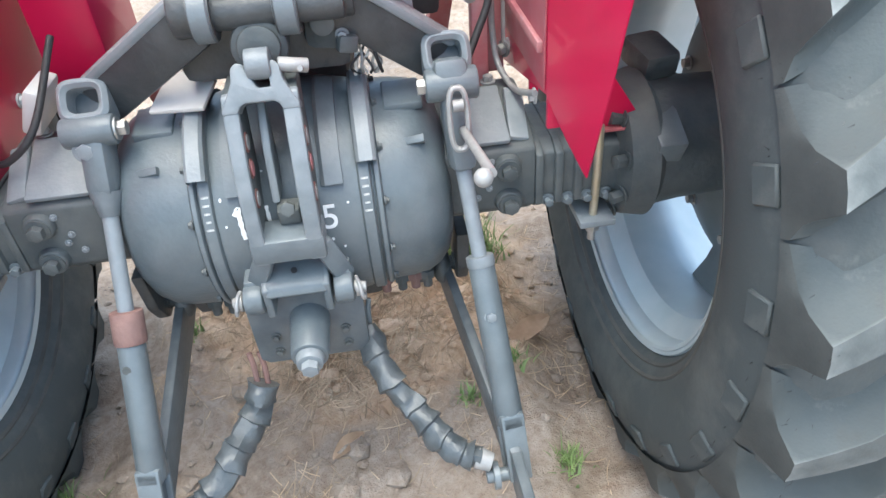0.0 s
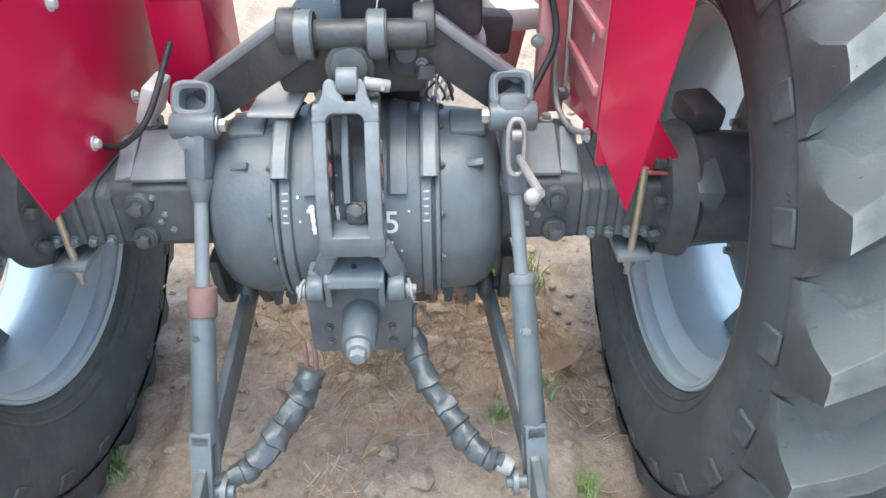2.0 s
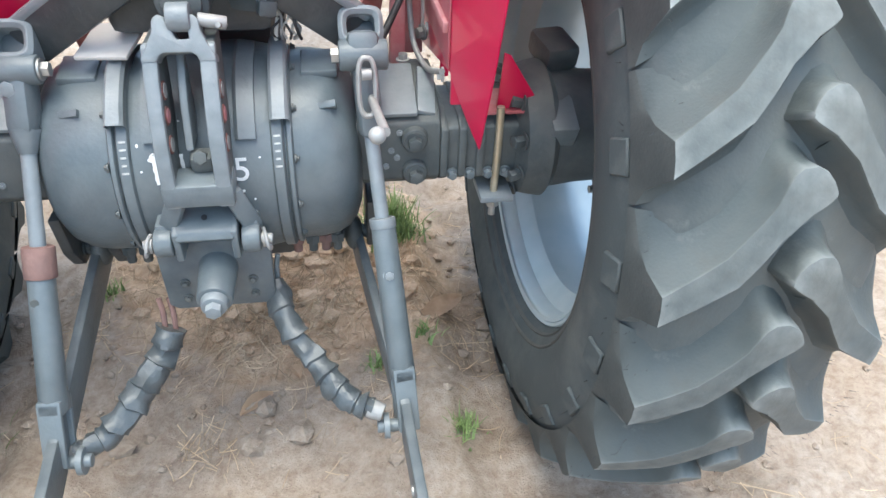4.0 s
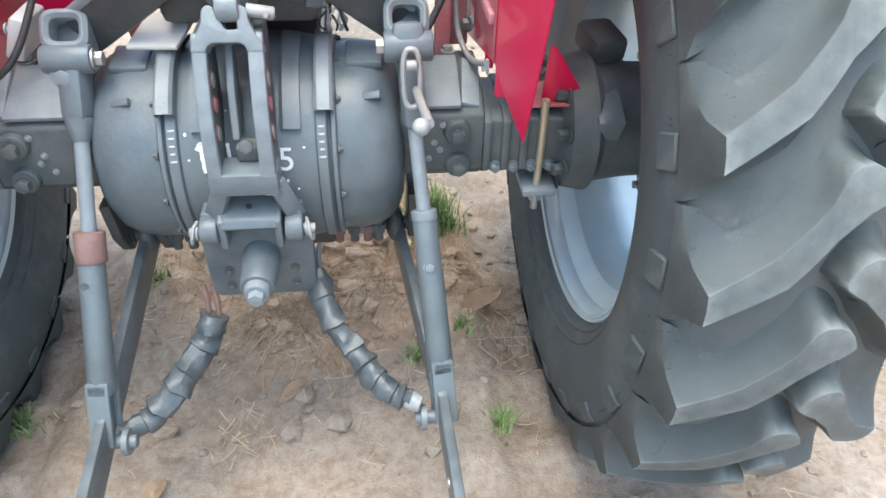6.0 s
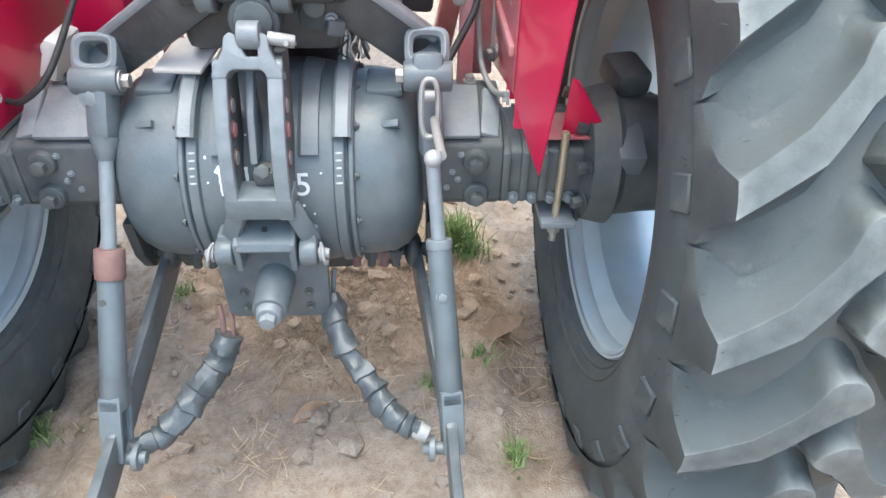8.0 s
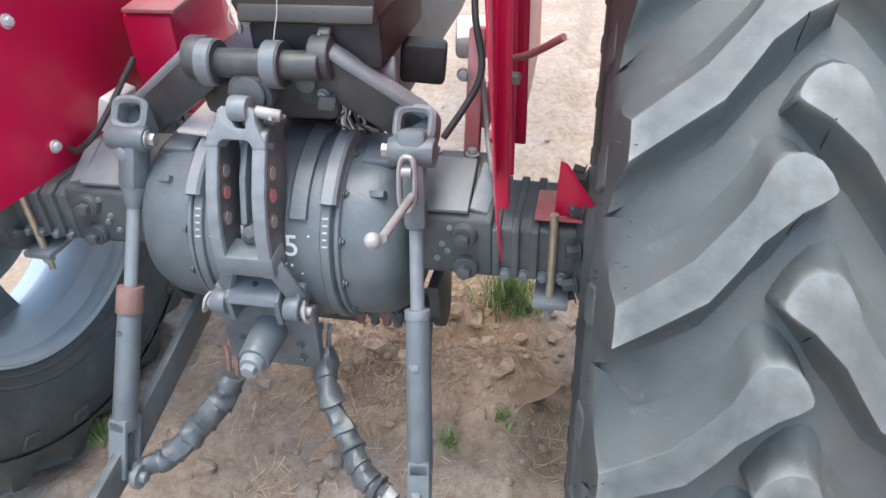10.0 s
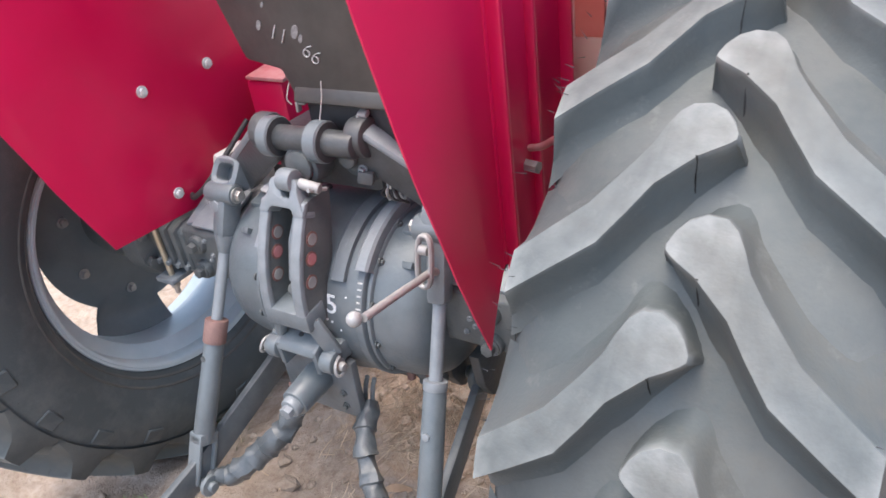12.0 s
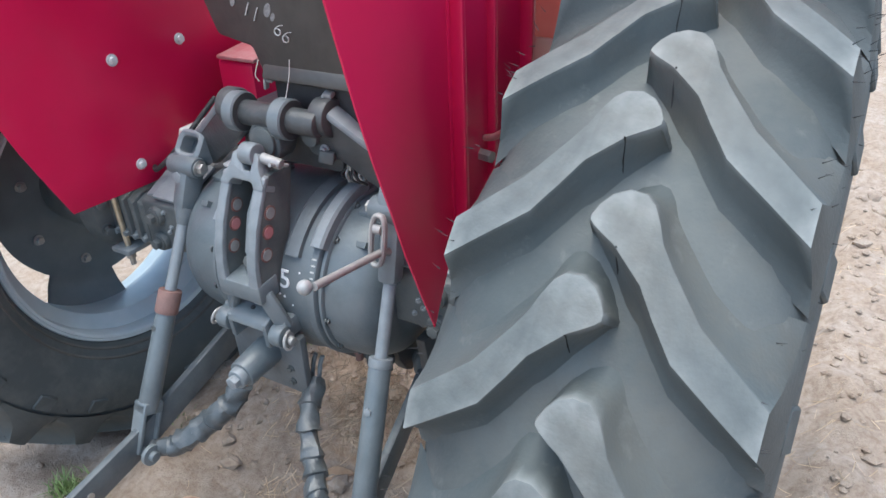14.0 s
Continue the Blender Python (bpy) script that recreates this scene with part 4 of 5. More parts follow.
def lift_rod(s, top, bot, split, crank):
    """A lift rod: knuckle at the top, thin screw, thick tube, fork over the lower link."""
    top, bot = Vector(top), Vector(bot)
    d = (bot - top).normalized()
    at = lambda z: top + (bot - top) * ((top.z - z) / (top.z - bot.z))
    bm = bmesh.new()
    add_cyl(bm, top, at(split - 0.02), 0.0125, seg=20)
    rod = part("lift_rod", bm, GREY_L, tractor, "grey adjustable lift rod with thick lower tube")
    bm = bmesh.new()
    add_cyl(bm, at(split), at(bot.z + 0.055), 0.0215, 0.024, 28, 0.003)
    tube = part("rod_tube", bm, GREY, rod)
    bm = bmesh.new()
    m, h = frame_of(at(bot.z + 0.075), bot - Vector((0, 0.012, 0.035)))
    for k in (-1, 1):
        add_box(bm, (0, k * 0.020, 0), (0.040, 0.010, h), bevel=0.004, m=m)
    add_box(bm, (0, 0, -h / 2 + 0.012), (0.042, 0.05, 0.03), bevel=0.006, m=m)
    part("rod_fork", bm, GREY, rod)
    if crank:
        bm = bmesh.new()
        add_cyl(bm, at(split + 0.012), at(split - 0.004), 0.023, seg=24, bevel=0.002)
        part("tube_collar", bm, GREY_L, rod)
        bolt(at(split - 0.065) + Vector((0, -0.021, -0.005)), (0, -1, 0.4), rod, 0.008, 0.006, GREY_L)
        # levelling box
        bm = bmesh.new()
        m, h = frame_of(top + Vector((0, 0.0, 0.05)), at(top.z - 0.09))
        add_box(bm, (0, 0, 0), (0.040, 0.046, h), bevel=0.012, m=m)
        add_cyl(bm, top + Vector((-0.040, -0.01, 0.040)), top + Vector((0.040, -0.01, 0.040)), 0.025, seg=24, bevel=0.004)
        add_box(bm, top + Vector((0, -0.006, 0.052)), (0.052, 0.044, 0.052), (-20, 0, 0), 0.012)
        box = part("levelling_box", bm, GREY, rod)
        bm = bmesh.new()
        add_cyl(bm, top + Vector((-0.052, -0.01, 0.040)), top + Vector((-0.038, -0.01, 0.040)), 0.012, seg=6)
        part("nut", bm, STEEL, box)
        # crank with its slotted head and ball knob
        e = Vector((0.301, -0.150, 0.828))
        k = Vector((0.306, -0.345, 0.868))
        bm = bmesh.new()
        add_tube(bm, [e + Vector((0.0, 0.035, -0.035)), e + Vector((0, 0.008, -0.006)), e + Vector((0, -0.03, 0.004)), k], 0.0070, 12, 6)
        crank_ob = part("crank", bm, DULL, rod, "bare steel levelling crank")
        bm = bmesh.new()
        add_ball(bm, k + Vector((-0.012, -0.008, 0)), 0.0125)
        part("knob", bm, DULL, crank_ob)
        bm = bmesh.new()
        add_ring(bm, pose(e.x - 0.008, e.y - 0.004, e.z + 0.020, 76, 0, 0), 0.035, 0.100, 0.0080, 0.014, bevel=0.003, p=3.0)
        add_cyl(bm, e + Vector((-0.016, 0.0, 0.040)), e + Vector((0.000, 0.0, 0.040)), 0.009, seg=14)
        part("crank_fork", bm, DULL, crank_ob)
    else:
        bm = bmesh.new()
        add_cyl(bm, at(split + 0.022), at(split - 0.026), 0.0255, seg=28, bevel=0.003)
        part("rust_band", bm, RUST, rod, "rusty brown threaded sleeve")
        bm = bmesh.new()
        add_cyl(bm, at(split - 0.045) + Vector((-0.006, -0.019, -0.006)), at(split - 0.045) + Vector((-0.006, -0.028, -0.004)), 0.007, seg=12)
        part("grease_nipple", bm, GREY_D, rod)
        bm = bmesh.new()
        m, h = frame_of(top + Vector((0.004, 0.010, 0.045)), at(top.z - 0.06))
        add_box(bm, (0, 0, 0), (0.042, 0.050, h), bevel=0.012, m=m)
        add_cyl(bm, at(top.z - 0.055), at(top.z - 0.09), 0.026, 0.014, 24)
        add_cyl(bm, top + Vector((-0.040, -0.004, 0.034)), top + Vector((0.038, -0.004, 0.034)), 0.023, seg=24, bevel=0.004)
        kn = part("knuckle", bm, GREY, rod)
        bolt(top + Vector((-0.010, -0.022, 0.012)), (0, -1, 0.2), kn, 0.013, 0.006, GREY_L, "pin_head")
        bolt(top + Vector((0.038, -0.004, 0.034)), (1, 0, 0), kn, 0.012, 0.012, STEEL, "pin_nut")
    return rod


lift_rod(-1, (-0.249, -0.083, 0.832), (-0.273, -0.362, 0.300), 0.587, False)
lift_rod(1, (0.291, -0.090, 0.840), (0.334, -0.362, 0.305), 0.612, True)


def lower_link(s, pts):
    """A flat bar on edge from under the axle back past the lift rod; pts in x, y, z."""
    bm = bmesh.new()
    for a, b in zip(pts, pts[1:]):
        a, b = Vector(a), Vector(b)
        d = b - a
        h = 0.036
        t = bmesh.new()
        vs = []
        n = Vector((d.y, -d.x, 0)).normalized() * 0.0095
        for p in (a - d.normalized() * 0.003, b + d.normalized() * 0.003):
            for q in (n, -n):
                for z in (-h, h):
                    vs.append(t.verts.new(p + q + Vector((0, 0, z))))
        for f in ((0, 1, 3, 2), (4, 6, 7, 5), (0, 4, 5, 1), (2, 3, 7, 6), (1, 5, 7, 3), (0, 2, 6, 4)):
            t.faces.new([vs[i] for i in f])
        bmesh.ops.recalc_face_normals(t, faces=t.faces)
        bmesh.ops.bevel(t, geom=t.edges[:], offset=0.004, segments=2, affect="EDGES", profile=0.5)
        join(bm, t)
    add_ball(bm, pts[-1], 0.045, (0.6, 1, 1))
    link = part("lower_link", bm, LINK, tractor, "grey flat steel lower link arm")
    for f in (0.30, 0.55):
        a, b = Vector(pts[-2]), Vector(pts[-1])
        p = a.lerp(b, f)
        bm = bmesh.new()
        add_cyl(bm, p + Vector((-0.0125, 0, 0)), p + Vector((0.0125, 0, 0)), 0.009, seg=16)
        part("link_hole", bm, STEEL, link)
    p = Vector(pts[1])
    bm = bmesh.new()
    add_cyl(bm, p + Vector((-s * 0.052, 0, -0.02)), p + Vector((s * 0.024, 0, -0.02)), 0.012, seg=20, bevel=0.002)
    add_cyl(bm, p + Vector((-s * 0.040, 0, -0.02)), p + Vector((-s * 0.030, 0, -0.02)), 0.024, seg=24)
    part("link_pin", bm, GREY, link)
    bm = bmesh.new()
    add_cyl(bm, (pts[0][0] - 0.042, pts[0][1] - 0.04, 0.440), (pts[0][0] + 0.042, pts[0][1] - 0.04, 0.440), 0.014, seg=18, bevel=0.002)
    add_ball(bm, (pts[0][0], pts[0][1] - 0.04, 0.440), 0.040, (0.5, 1, 1))
    part("link_anchor", bm, GREY_D, link)
    return link


# each link hangs between two tapered plates
for x, w in ((-0.289, 0.022), (-0.205, 0.022), (0.220, 0.030), (0.301, 0.024)):
    bm = bmesh.new()
    add_prism(bm, [(-0.055, 0.56), (-0.040, 0.470), (-0.012, 0.424), (0.004, 0.412), (0.036, 0.412), (0.058, 0.430), (0.10, 0.56)], "x", x - w / 2, x + w / 2, 0.005)
    bracket_plate = part("anchor_bracket", bm, OILY, tractor, "dark grey lower link anchor plate")
    bolt((x - math.copysign(w / 2, x - CX), 0.018, 0.445), (-math.copysign(1, x - CX), 0, 0), bracket_plate, 0.013, 0.012, GREY_D)
lower_link(-1, [(-0.247, 0.06, 0.440), (-0.272, -0.378, 0.290), (-0.258, -0.86, 0.225)])
lower_link(1, [(0.262, 0.06, 0.430), (0.330, -0.378, 0.302), (0.352, -0.86, 0.250)])


def stabilizer(s, pts, seed):
    """A check chain inside a wrinkled grey wrapping, tied round at intervals."""
    rng = random.Random(seed)
    bumps = [rng.random() for _ in range(40)]

    folds = [0.0]
    while folds[-1] < 1.0:
        folds.append(folds[-1] + rng.uniform(0.09, 0.17))

    def radius(t):
        """The wrapping overlaps itself: each turn widens and then drops to the next."""
        i = max(j for j, f in enumerate(folds) if f <= t)
        f = (t - folds[i]) / (folds[min(i + 1, len(folds) - 1)] - folds[i] or 1)
        return 0.0205 + (0.006 * (1 - t) if s < 0 else 0.0) + 0.0068 * f ** 1.6 * (0.6 + 0.7 * bumps[i]) + 0.0012 * math.sin(9 * t + seed)
    bm = bmesh.new()
    add_tube(bm, pts, 0.024, 14, 26, radius)
    for v in bm.verts:
        v.co += Vector((noise.noise(v.co * 38), noise.noise(v.co * 38 + Vector((9, 0, 0))), noise.noise(v.co * 38 + Vector((0, 9, 0))))) * 0.0070
    w = part("stabilizer", bm, WRAP, tractor, "check chain wrapped in wrinkled grey plastic")
    path = smooth_path(pts, 14)
    for k in range(2):
        p = path[0] + Vector(((k - 0.5) * 0.018, 0.0, 0.0))
        bm = bmesh.new()
        add_tube(bm, [p + Vector((0, 0.0, -0.01)), p + Vector((0, 0.012, 0.03)), p + Vector((0.004 * s, 0.02, 0.055))], 0.005, 8)
        part("chain_rod", bm, RUST if s < 0 else GREY, w)
    bm = bmesh.new()
    d = (path[-1] - path[-2]).normalized()
    add_cyl(bm, path[-1] - d * 0.006, path[-1] + d * 0.022, 0.019, 0.016, 18, 0.002)
    part("end_bolt", bm, DULL, w)


stabilizer(-1, [(-0.088, -0.205, 0.410), (-0.106, -0.235, 0.366), (-0.155, -0.29, 0.315), (-0.205, -0.335, 0.275), (-0.250, -0.350, 0.265)], 3)
stabilizer(1, [(0.104, -0.172, 0.468), (0.136, -0.245, 0.412), (0.182, -0.295, 0.362), (0.226, -0.345, 0.330), (0.270, -0.365, 0.318)], 8)


# fenders
def fender(s):
    x = 0.434 if s > 0 else -0.447
    rear = [(0.780, -0.250), (0.86, -0.283), (0.95, -0.318), (1.03, -0.344), (1.115, -0.374), (1.19, -0.397), (1.33, -0.434), (1.48, -0.466), (1.62, -0.48)]
    bm = bmesh.new()
    front = [(0.55, 1.62), (0.70, 1.2), (0.70, 0.80), (0.30, 0.757)]
    if s < 0:        # one flat sheet
        add_prism(bm, [(y, z) for z, y in rear] + front + [(-0.05, 0.768)], "x", x - 0.0015, x + 0.0015, 0.0006)
        f = part("fender", bm, RED, tractor, "glossy red sheet-steel rear fender")
    else:            # the rear edge flares outwards behind a fold
        rows = []
        for z, y in rear:
            row = []
            for k in range(7):
                t = k / 6
                row.append(bm.verts.new((x + 0.029 * t ** 1.2, -0.130 + (y + 0.130) * t, z + (0.075 * (1 - t) if z < 0.8 else 0))))
            rows.append(row)
        for a, b in zip(rows, rows[1:]):
            for k in range(6):
                bm.faces.new((a[k], a[k + 1], b[k + 1], b[k]))
        bmesh.ops.recalc_face_normals(bm, faces=bm.faces)
        bmesh.ops.solidify(bm, geom=bm.faces[:], thickness=0.0025)
        f = part("fender", bm, RED, tractor, "glossy red sheet-steel rear fender")
        bm = bmesh.new()
        add_prism(bm, [(-0.1299, 0.857), (-0.1299, 1.62)] + front, "x", x - 0.002, x + 0.002, 0.0002)
        part("inner_panel", bm, RED, f)
        bm = bmesh.new()
        add_box(bm, (x - 0.004, 0.09, 1.14), (0.003, 0.42, 0.56), bevel=0.001)
        lining = part("inner_lining", bm, RED_IN, f, "dusty pinkish red lining of the fender")
        for z in (0.925, 1.02, 1.115):
            bm = bmesh.new()
            add_box(bm, (x - 0.009, 0.06, z), (0.010, 0.34, 0.018), bevel=0.003)
            part("lining_rib", bm, RED_D, lining)
    # folds and stiffeners on the tyre side
    for w, y in ((0.022, -0.118), (0.016, 0.0), (0.024, 0.13)):
        bm = bmesh.new()
        add_box(bm, (x + s * (w / 2 + 0.001), y, 1.205), (w, 0.011, 0.82), bevel=0.003)
        part("stiffener", bm, RED, f)
    # crown over the tyre
    bm = bmesh.new()
    prof = [(-0.12, 1.68), (0.0, 1.69), (0.35, 1.62), (0.62, 1.42), (0.72, 1.15)]
    for (y0, z0), (y1, z1) in zip(prof, prof[1:]):
        m, h = frame_of((x + s * 0.28, y0, z0), (x + s * 0.28, y1, z1))
        add_box(bm, (0, 0, 0), (0.50, 0.005, h + 0.006) if abs(m.col[0][0]) > 0.5 else (0.005, 0.50, h + 0.006), bevel=0.001, m=m)
    part("crown", bm, RED, f)
    for y, z in ((-0.060, 1.067), (0.130, 1.069), (-0.058, 0.823), (0.150, 0.828)):
        bolt((x - s * 0.002, y, z), (-s, 0, 0), f, 0.0092, 0.008, BRIGHT)
    # gusset and shelf on the axle
    bm = bmesh.new()
    if s > 0:
        add_box(bm, (s * 0.555, -0.035, 0.757), (0.115, 0.10, 0.006), bevel=0.0015)
        part("shelf", bm, RED_D, f)
        bm = bmesh.new()
    add_prism(bm, [(0.530 * s, 0.760), (0.611 * s, 0.760), (0.607 * s, 0.771), (0.548 * s, 0.860), (0.536 * s, 0.865)], "y", -0.074, -0.068, 0.0015)
    part("gusset", bm, RED, f)
    bm = bmesh.new()
    add_tube(bm, [(s * 0.532, -0.095, 0.775), (s * 0.533, -0.095, 0.70), (s * 0.531, -0.095, 0.575)], 0.0075, 12, 3)
    part("u_bolt", bm, ZINC, f, "yellow plated clamp bolt")
    bm = bmesh.new()
    add_box(bm, (s * 0.534, -0.080, 0.593), (0.064, 0.080, 0.014), bevel=0.003)
    part("clamp_plate", bm, GREY_L, f)
    bm = bmesh.new()
    add_cyl(bm, (s * 0.531, -0.095, 0.586), (s * 0.531, -0.095, 0.566), 0.013, seg=6, bevel=0.001)
    add_cyl(bm, (s * 0.531, -0.095, 0.566), (s * 0.531, -0.095, 0.545), 0.007, seg=12)
    part("clamp_nut", bm, STEEL, f)
    return f


fr = fender(1)
fl = fender(-1)
bm = bmesh.new()
add_box(bm, (0.50, 0.10, 1.34), (0.05, 0.012, 0.36), bevel=0.004)
part("rear_reflector", bm, LAMP, fr, "orange-red tail lamp panel")
bm = bmesh.new()
add_tube(bm, [(0.445, -0.03, 1.02), (0.48, -0.06, 1.04), (0.53, -0.10, 1.08)], 0.006, 10)
part("bracket_rod", bm, RED_D, fr)
bolt((0.428, -0.03, 0.99), (1, -0.2, 0), fr, 0.011, 0.03, STEEL)
bm = bmesh.new()
add_prism(bm, [(0.19, 0.79), (0.19, 1.004), (0.205, 1.014), (0.42, 1.036), (0.42, 0.79)], "x", -0.398, -0.286, 0.006)
box = part("side_box", bm, RED, fl, "red sheet-metal box beside the seat")
bm = bmesh.new()
add_box(bm, (-0.328, 0.300, 1.0305), (0.120, 0.240, 0.010), (5.8, 0, 0), 0.003)
part("box_lid", bm, RED_D, box, "dusty pinkish red lid")

# rear panel under the seat, with chalk marks
bm = bmesh.new()
add_prism(bm, [(-0.097, 1.152), (-0.016, 1.137), (0.004, 1.086), (0.24, 1.086), (0.24, 1.66), (-0.278, 1.66)], "y", -0.070, 0.30, 0.010)
panel = part("rear_panel", bm, PANEL, tractor, "black satin panel under the seat with chalk marks")
bm = bmesh.new()
add_box(bm, (0.122, -0.066, 1.094), (0.230, 0.022, 0.030), (-22, 0, 0), 0.006)
part("panel_lip", bm, PANEL, panel)
bm = bmesh.new()
add_box(bm, (0.125, 0.09, 1.046), (0.23, 0.29, 0.092), bevel=0.012)
part("seat_base", bm, BLACK, panel, "black recess under the seat panel")
lettering("11", 0.042, pose(-0.004, -0.0715, 1.190, 90, 21, 0), panel, "chalk_number", 0.12, -0.03, FAINT)
lettering("66", 0.040, pose(0.060, -0.0715, 1.160, 90, 33, 0), panel, "chalk_number", 0.12, -0.03, FAINT)
for x, z, a in ((-0.040, 1.217, 0.007), (0.040, 1.207, 0.010), (0.050, 1.196, 0.006), (-0.020, 1.252, 0.004)):
    bm = bmesh.new()
    add_cyl(bm, (0, 0.0, 0), (0, -0.0012, 0), a, seg=14)
    ob = part("chalk_smudge", bm, SMUDGE, panel)
    ob.matrix_basis = pose(x, -0.0702, z, 0, 25, 0) @ Matrix.Diagonal((0.75, 1, 1.3, 1))
for x, z in ((0.016, 1.074), (0.150, 1.060)):
    bm = bmesh.new()
    add_box(bm, (x, -0.066, z + 0.008), (0.020, 0.016, 0.010), (20, 0, 0), 0.003)
    add_box(bm, (x - 0.009, -0.069, z - 0.002), (0.006, 0.012, 0.022), (8, 14, 0), 0.002)
    part("panel_clip", bm, DULL, panel, "small bent pale metal clip")

# hoses, wires, pipes and foot supports
def hose(name, pts, r, material, label=""):
    bm = bmesh.new()
    add_tube(bm, pts, r, 10, 8)
    return part(name, bm, material, tractor, label)


hose("hose", [(0.325, -0.01, 0.865), (0.355, 0.03, 0.905), (0.378, 0.055, 0.945), (0.382, 0.07, 0.985), (0.368, 0.09, 1.05), (0.36, 0.14, 1.12)], 0.0065, BLACK, "thin black rubber hose")
hose("hose", [(0.384, 0.06, 0.95), (0.388, 0.075, 0.89), (0.394, 0.06, 0.835), (0.410, 0.0, 0.812), (0.426, -0.08, 0.838)], 0.0055, DULL, "pale grey cable sheath")
bm = bmesh.new()
add_box(bm, (0.366, 0.085, 0.90), (0.029, 0.030, 0.26), (-10, 2, 0), 0.005)
strut = part("seat_strut", bm, RED_D, tractor, "dusty pinkish red seat support strut")
bm = bmesh.new()
add_box(bm, (0.402, 0.17, 0.93), (0.040, 0.010, 0.30), (-8, 0, 0), 0.003)
part("strut_web", bm, RED_D, strut)
bm = bmesh.new()
add_box(bm, (0.421, 0.145, 0.955), (0.006, 0.012, 0.27), bevel=0.002)
part("pale_strip", bm, WHITE, strut, "thin pale edging strip")
bolt((0.422, 0.143, 0.825), (-1, -0.5, 0), strut, 0.011, 0.012, DULL)
bolt((0.350, 0.066, 0.955), (0, -1, 0), strut, 0.009, 0.008, DULL)
bm = bmesh.new()
add_box(bm, (0.262, 0.13, 0.955), (0.085, 0.06, 0.075), (0, 6, 8), 0.010)
part("black_box", bm, BLACK, tractor, "black plastic electric box")
bm = bmesh.new()
add_box(bm, (-0.114, -0.025, 0.885), (0.090, 0.095, 0.008), (14, -4, -14), 0.003)
part("top_sheet", bm, WHITE, housing, "pale flat plate on top of the housing")
hose("hose", [(-0.45, -0.02, 0.80), (-0.40, -0.05, 0.815), (-0.35, -0.03, 0.86), (-0.33, 0.10, 0.95)], 0.006, BLACK, "thin black rubber hose")
rng = random.Random(5)
for k in range(8):
    x = 0.150 + 0.006 * k
    u = lambda: rng.uniform(-0.012, 0.012)
    hose("wire", [(x, -0.035, 0.885), (x + u(), -0.05 + u(), 0.905), (x + u(), -0.05 + u(), 0.93), (x + u(), -0.04, 0.955), (x + 0.01, 0.0, 0.99)], rng.uniform(0.0018, 0.0035), (WHITE, BLACK, DULL)[k % 3])
hose("wire", [(0.086, -0.084, 1.128), (0.082, -0.086, 1.100), (0.074, -0.09, 1.07), (0.070, -0.10, 1.042)], 0.0009, WHITE, "thin pale wire")
hose("wire", [(0.004, -0.076, 1.118), (-0.002, -0.080, 1.10), (-0.004, -0.082, 1.088), (0.000, -0.078, 1.078)], 0.0009, WHITE, "thin pale wire")
bm = bmesh.new()
add_box(bm, (0.37, 0.55, 0.86), (0.05, 0.05, 0.46), (0, 12, 0), 0.006)
part("foot_support", bm, RED_D, tractor, "dusty red foot platform support")
bm = bmesh.new()
add_box(bm, (-0.37, 0.55, 0.86), (0.05, 0.05, 0.46), (0, -12, 0), 0.006)
part("foot_support", bm, RED_D, tractor, "dusty red foot platform support")
bm = bmesh.new()
add_box(bm, (0.33, 0.36, 0.93), (0.10, 0.16, 0.05), (0, 0, 10), 0.012)
part("white_canister", bm, WHITE, tractor, "pale plastic canister")
bm = bmesh.new()
add_box(bm, (-0.365, 0.05, 0.862), (0.030, 0.09, 0.075), (0, 22, 0), 0.006)
part("pale_guard", bm, WHITE, tractor, "pale dusty guard plate")

# ---- loose things on the soil ----
def straw_field():
    rng = random.Random(11)
    verts, faces = [], []
    tufts = [(rng.gauss(0.12, 0.27), rng.gauss(0.36, 0.22), rng.uniform(0.04, 0.12)) for _ in range(70)]
    for k in range(6400):
        if k >= 5800:
            x, y = rng.uniform(1.02, 1.7), rng.uniform(-0.9, 2.0)
        elif k < 5000:
            c = rng.choice(tufts)
            x, y = rng.gauss(c[0], c[2]), rng.gauss(c[1], c[2])
        else:
            x, y = rng.uniform(-1.6, 2.2), rng.uniform(-1.0, 2.6)
        a = rng.uniform(0, math.tau)
        ln = rng.uniform(0.012, 0.06) * (1.0 if rng.random() < 0.85 else 2.2)
        w = rng.uniform(0.0004, 0.0010)
        bend, tip = rng.gauss(0, 0.16), rng.uniform(0, 0.030) if rng.random() < 0.4 else 0.002
        ends = [soil_height(x + math.cos(a) * ln * e, y + math.sin(a) * ln * e) for e in (-0.5, 0, 0.5)]
        rise = max(0.0, ends[1] - (ends[0] + ends[2]) / 2)
        base = len(verts)
        for i in range(5):
            t = i / 4
            aa = a + bend * (t - 0.5)
            px, py = x + math.cos(aa) * ln * (t - 0.5), y + math.sin(aa) * ln * (t - 0.5)
            pz = ends[0] + (ends[2] - ends[0]) * t + rise + 0.003 + tip * t * t
            for sgn in (-1, 1):
                verts.append((px - math.sin(aa) * w * sgn, py + math.cos(aa) * w * sgn, pz + 0.0006 * sgn))
        for i in range(4):
            b = base + 2 * i
            faces.append((b, b + 1, b + 3, b + 2))
    me = bpy.data.meshes.new("dry_straw")
    me.from_pydata(verts, [], faces)
    me.materials.append(STRAW)
    tagged(new("dry_straw", me), "scattered dry straw and roots lying on the soil", "straw", kind="stuff")


straw_field()


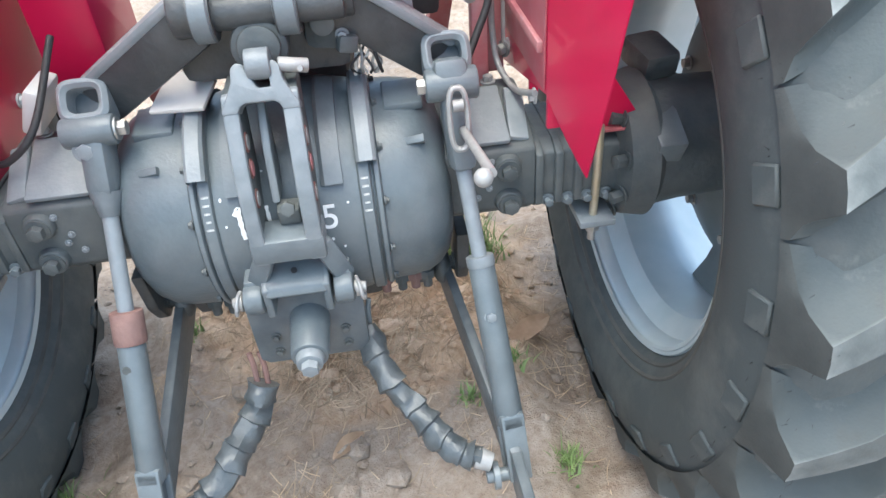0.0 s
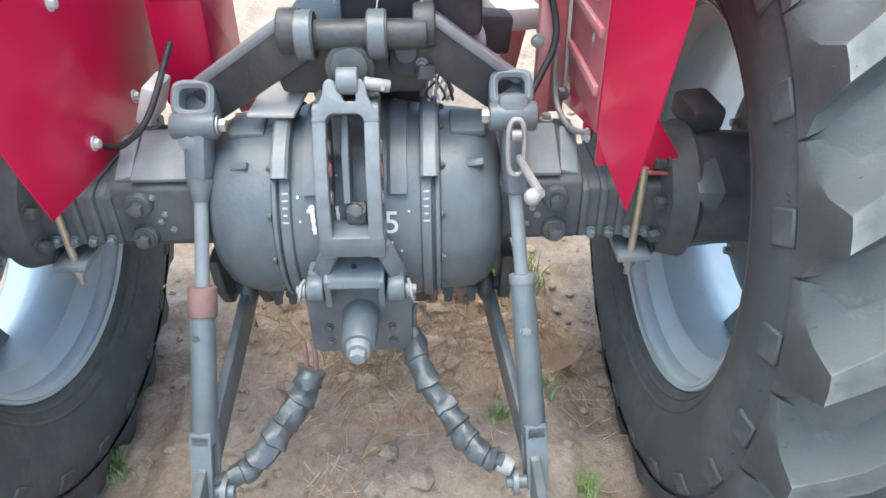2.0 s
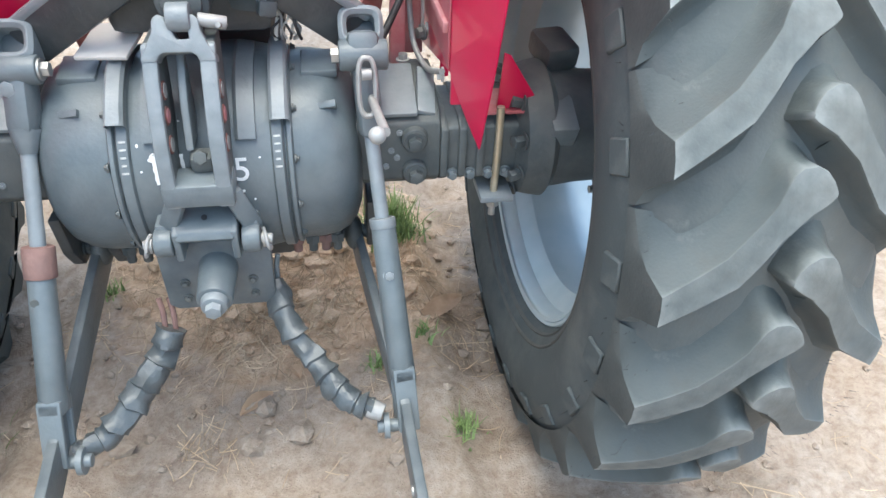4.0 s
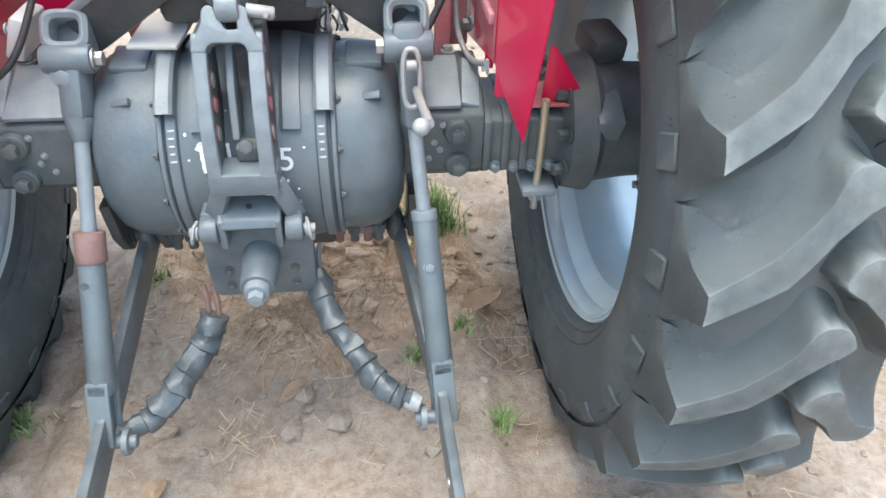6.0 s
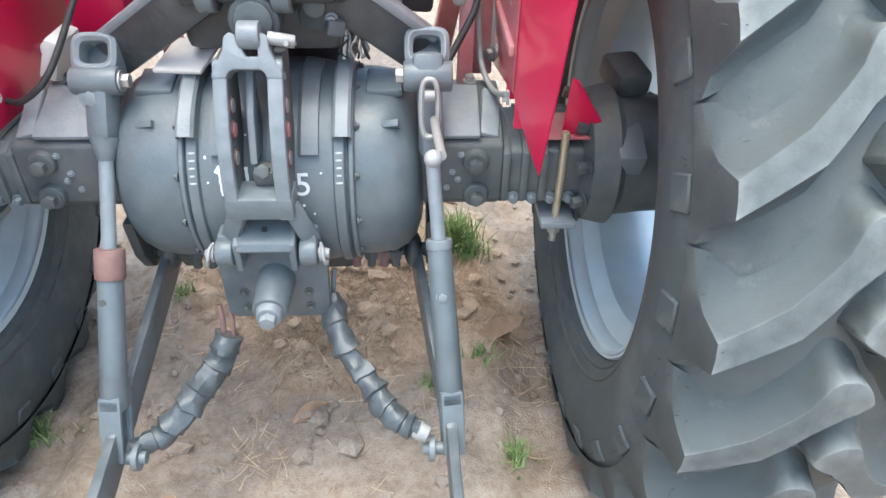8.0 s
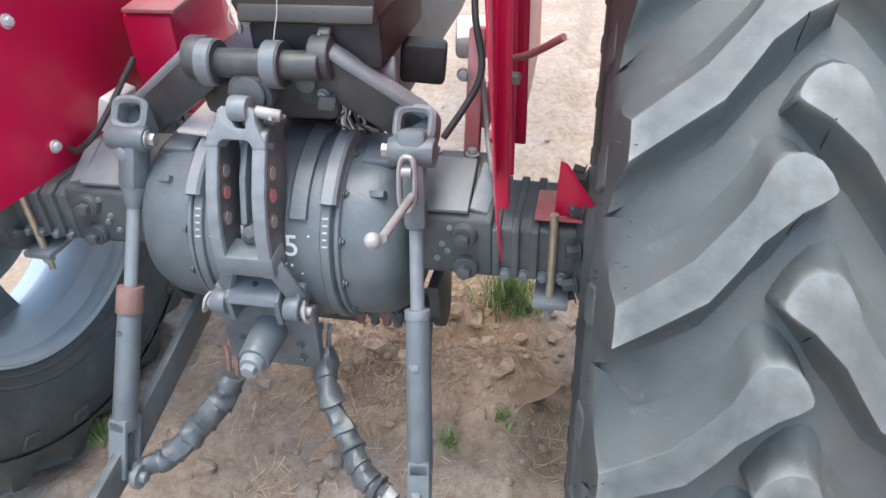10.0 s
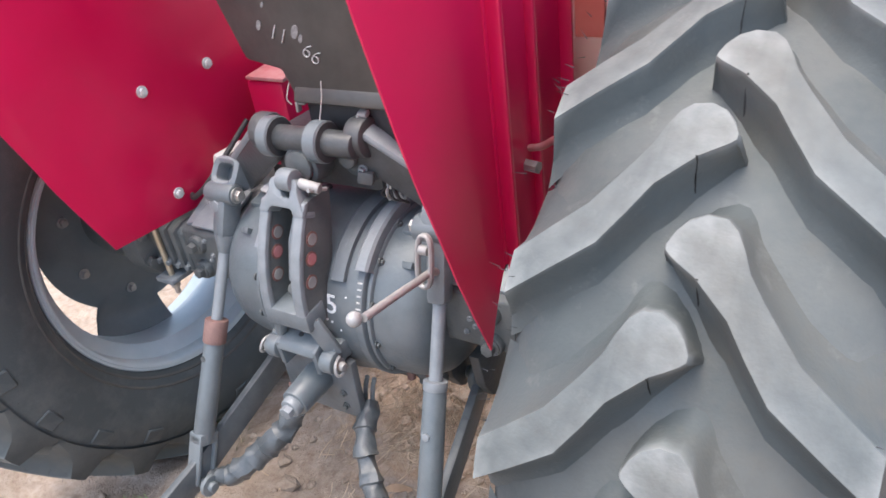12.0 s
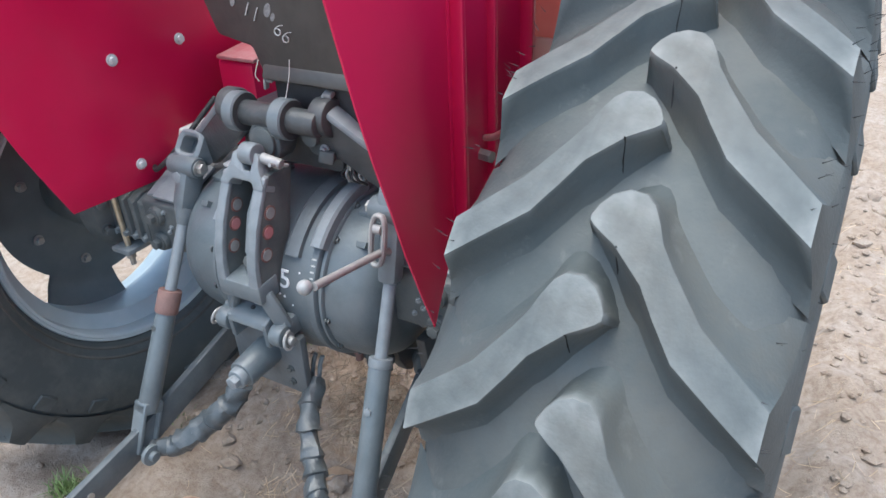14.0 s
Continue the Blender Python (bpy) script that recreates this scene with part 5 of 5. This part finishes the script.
def clods():
    rng = random.Random(4)
    bm = bmesh.new()
    for k in range(900):
        x, y = rng.uniform(-1.6, 2.2), rng.uniform(-0.9, 2.6)
        if k < 560:
            x, y = rng.gauss(0.08, 0.30), rng.gauss(0.36, 0.28)
        elif k < 720:
            x, y = rng.gauss(1.16, 0.07), rng.uniform(-0.7, 2.4)
        r = rng.uniform(0.004, 0.016) * (2.3 if rng.random() < 0.18 else 1)
        t = bmesh.new()
        bmesh.ops.create_icosphere(t, subdivisions=1, radius=r)
        for v in t.verts:
            v.co *= rng.uniform(0.7, 1.25)
            v.co.z *= 0.65
        me = bpy.data.meshes.new("tmp")
        bmesh.ops.translate(t, verts=t.verts[:], vec=(x, y, soil_height(x, y) + r * 0.2))
        t.to_mesh(me)
        t.free()
        bm.from_mesh(me)
        bpy.data.meshes.remove(me)
    ob = part("soil_clods", bm, SOIL, None, smooth=False)
    tagged(ob, "small crumbled soil clods on the ground", "clods", kind="stuff")


clods()


def grass_tuft(x, y, size, n, seed, label):
    rng = random.Random(seed)
    z0 = soil_height(x, y)
    bm = bmesh.new()
    for k in range(n):
        a, r = rng.uniform(0, math.tau), abs(rng.gauss(0, size * 0.45))
        bx, by = r * math.cos(a), r * math.sin(a)
        h, lean, aa = size * rng.uniform(0.4, 1.0), size * rng.uniform(0.1, 0.7), rng.uniform(0, math.tau)
        w = rng.uniform(0.0018, 0.0048)
        prev = None
        for i in range(4):
            t = i / 3
            p = Vector((bx + math.cos(aa) * lean * t * t, by + math.sin(aa) * lean * t * t, h * t - 0.004))
            ww = w * (1 - 0.85 * t)
            q = Vector((-math.sin(aa), math.cos(aa), 0)) * ww
            cur = (bm.verts.new(p - q), bm.verts.new(p + q))
            if prev:
                bm.faces.new((prev[0], prev[1], cur[1], cur[0]))
            prev = cur
    ob = part("grass_tuft", bm, GREEN, None)
    ob.matrix_basis = Matrix.Translation((x, y, z0))
    tagged(ob, label, "grass", "grass tufts", "stuff")


for k, (x, y, sz, n) in enumerate(((0.385, 0.57, 0.10, 400), (0.43, 0.52, 0.06, 180), (0.49, -0.19, 0.05, 90), (0.43, 0.10, 0.045, 40), (-0.62, -0.08, 0.07, 70),
                                   (-0.40, 0.36, 0.05, 50), (-0.62, -0.42, 0.07, 120), (1.45, 0.1, 0.06, 90), (1.75, 1.4, 0.09, 160), (-0.40, 0.75, 0.08, 100), (0.30, 0.0, 0.04, 50))):
    grass_tuft(x, y, sz, n, 30 + k, "small green grass tuft growing in the soil")


def dry_leaf(x, y, ln, w, turn, tilt, seed):
    bm = bmesh.new()
    prev = None
    for i in range(9):
        t = i / 8
        ww = w * math.sin(math.pi * min(1, t * 0.96 + 0.02)) ** 0.7
        z = 0.012 * math.sin(t * 3.1) + 0.004
        cur = [bm.verts.new(((t - 0.5) * ln, s * ww, z + (0.010 if s else 0) * (1 - abs(t - 0.5)))) for s in (-1, 0, 1)]
        if prev:
            for k in range(2):
                bm.faces.new((prev[k], prev[k + 1], cur[k + 1], cur[k]))
        prev = cur
    bmesh.ops.solidify(bm, geom=bm.faces[:], thickness=0.001)
    ob = part("dry_leaf", bm, DRYLEAF)
    ob.matrix_basis = pose(x, y, soil_height(x, y) + 0.004, tilt, 0, turn)
    tagged(ob, "curled dry brown leaf lying on the soil", "leaf", "fallen leaves")


dry_leaf(0.49, 0.215, 0.17, 0.028, 34, 14, 1)
dry_leaf(0.012, -0.065, 0.095, 0.019, 40, 8, 2)
dry_leaf(-0.26, -0.32, 0.07, 0.020, 70, 5, 3)
dry_leaf(0.10, 0.02, 0.05, 0.014, 120, 5, 4)


# ---- distance ----
def hedge():
    rng = random.Random(8)
    verts, faces = [], []
    for k in range(9000):
        x = rng.uniform(-14, 14)
        y = 11 + rng.gauss(0, 0.9)
        z = abs(rng.gauss(0.9, 0.75)) * (0.8 + 0.5 * noise.noise((x * 0.5, 0, 2)))
        s = rng.uniform(0.06, 0.15)
        d = Vector((rng.uniform(-1, 1), rng.uniform(-1, 1), rng.uniform(-1, 1))).normalized()
        e = d.cross(Vector((0.3, 0.2, 1))).normalized()
        c = Vector((x, y, z))
        b = len(verts)
        verts += [tuple(c - d * s), tuple(c + e * s * 0.4), tuple(c + d * s), tuple(c - e * s * 0.4)]
        faces.append((b, b + 1, b + 2, b + 3))
    me = bpy.data.meshes.new("hedge")
    me.from_pydata(verts, [], faces)
    me.materials.append(HEDGE)
    tagged(new("hedge", me), "distant green hedge behind the field", "hedge", kind="stuff")


hedge()
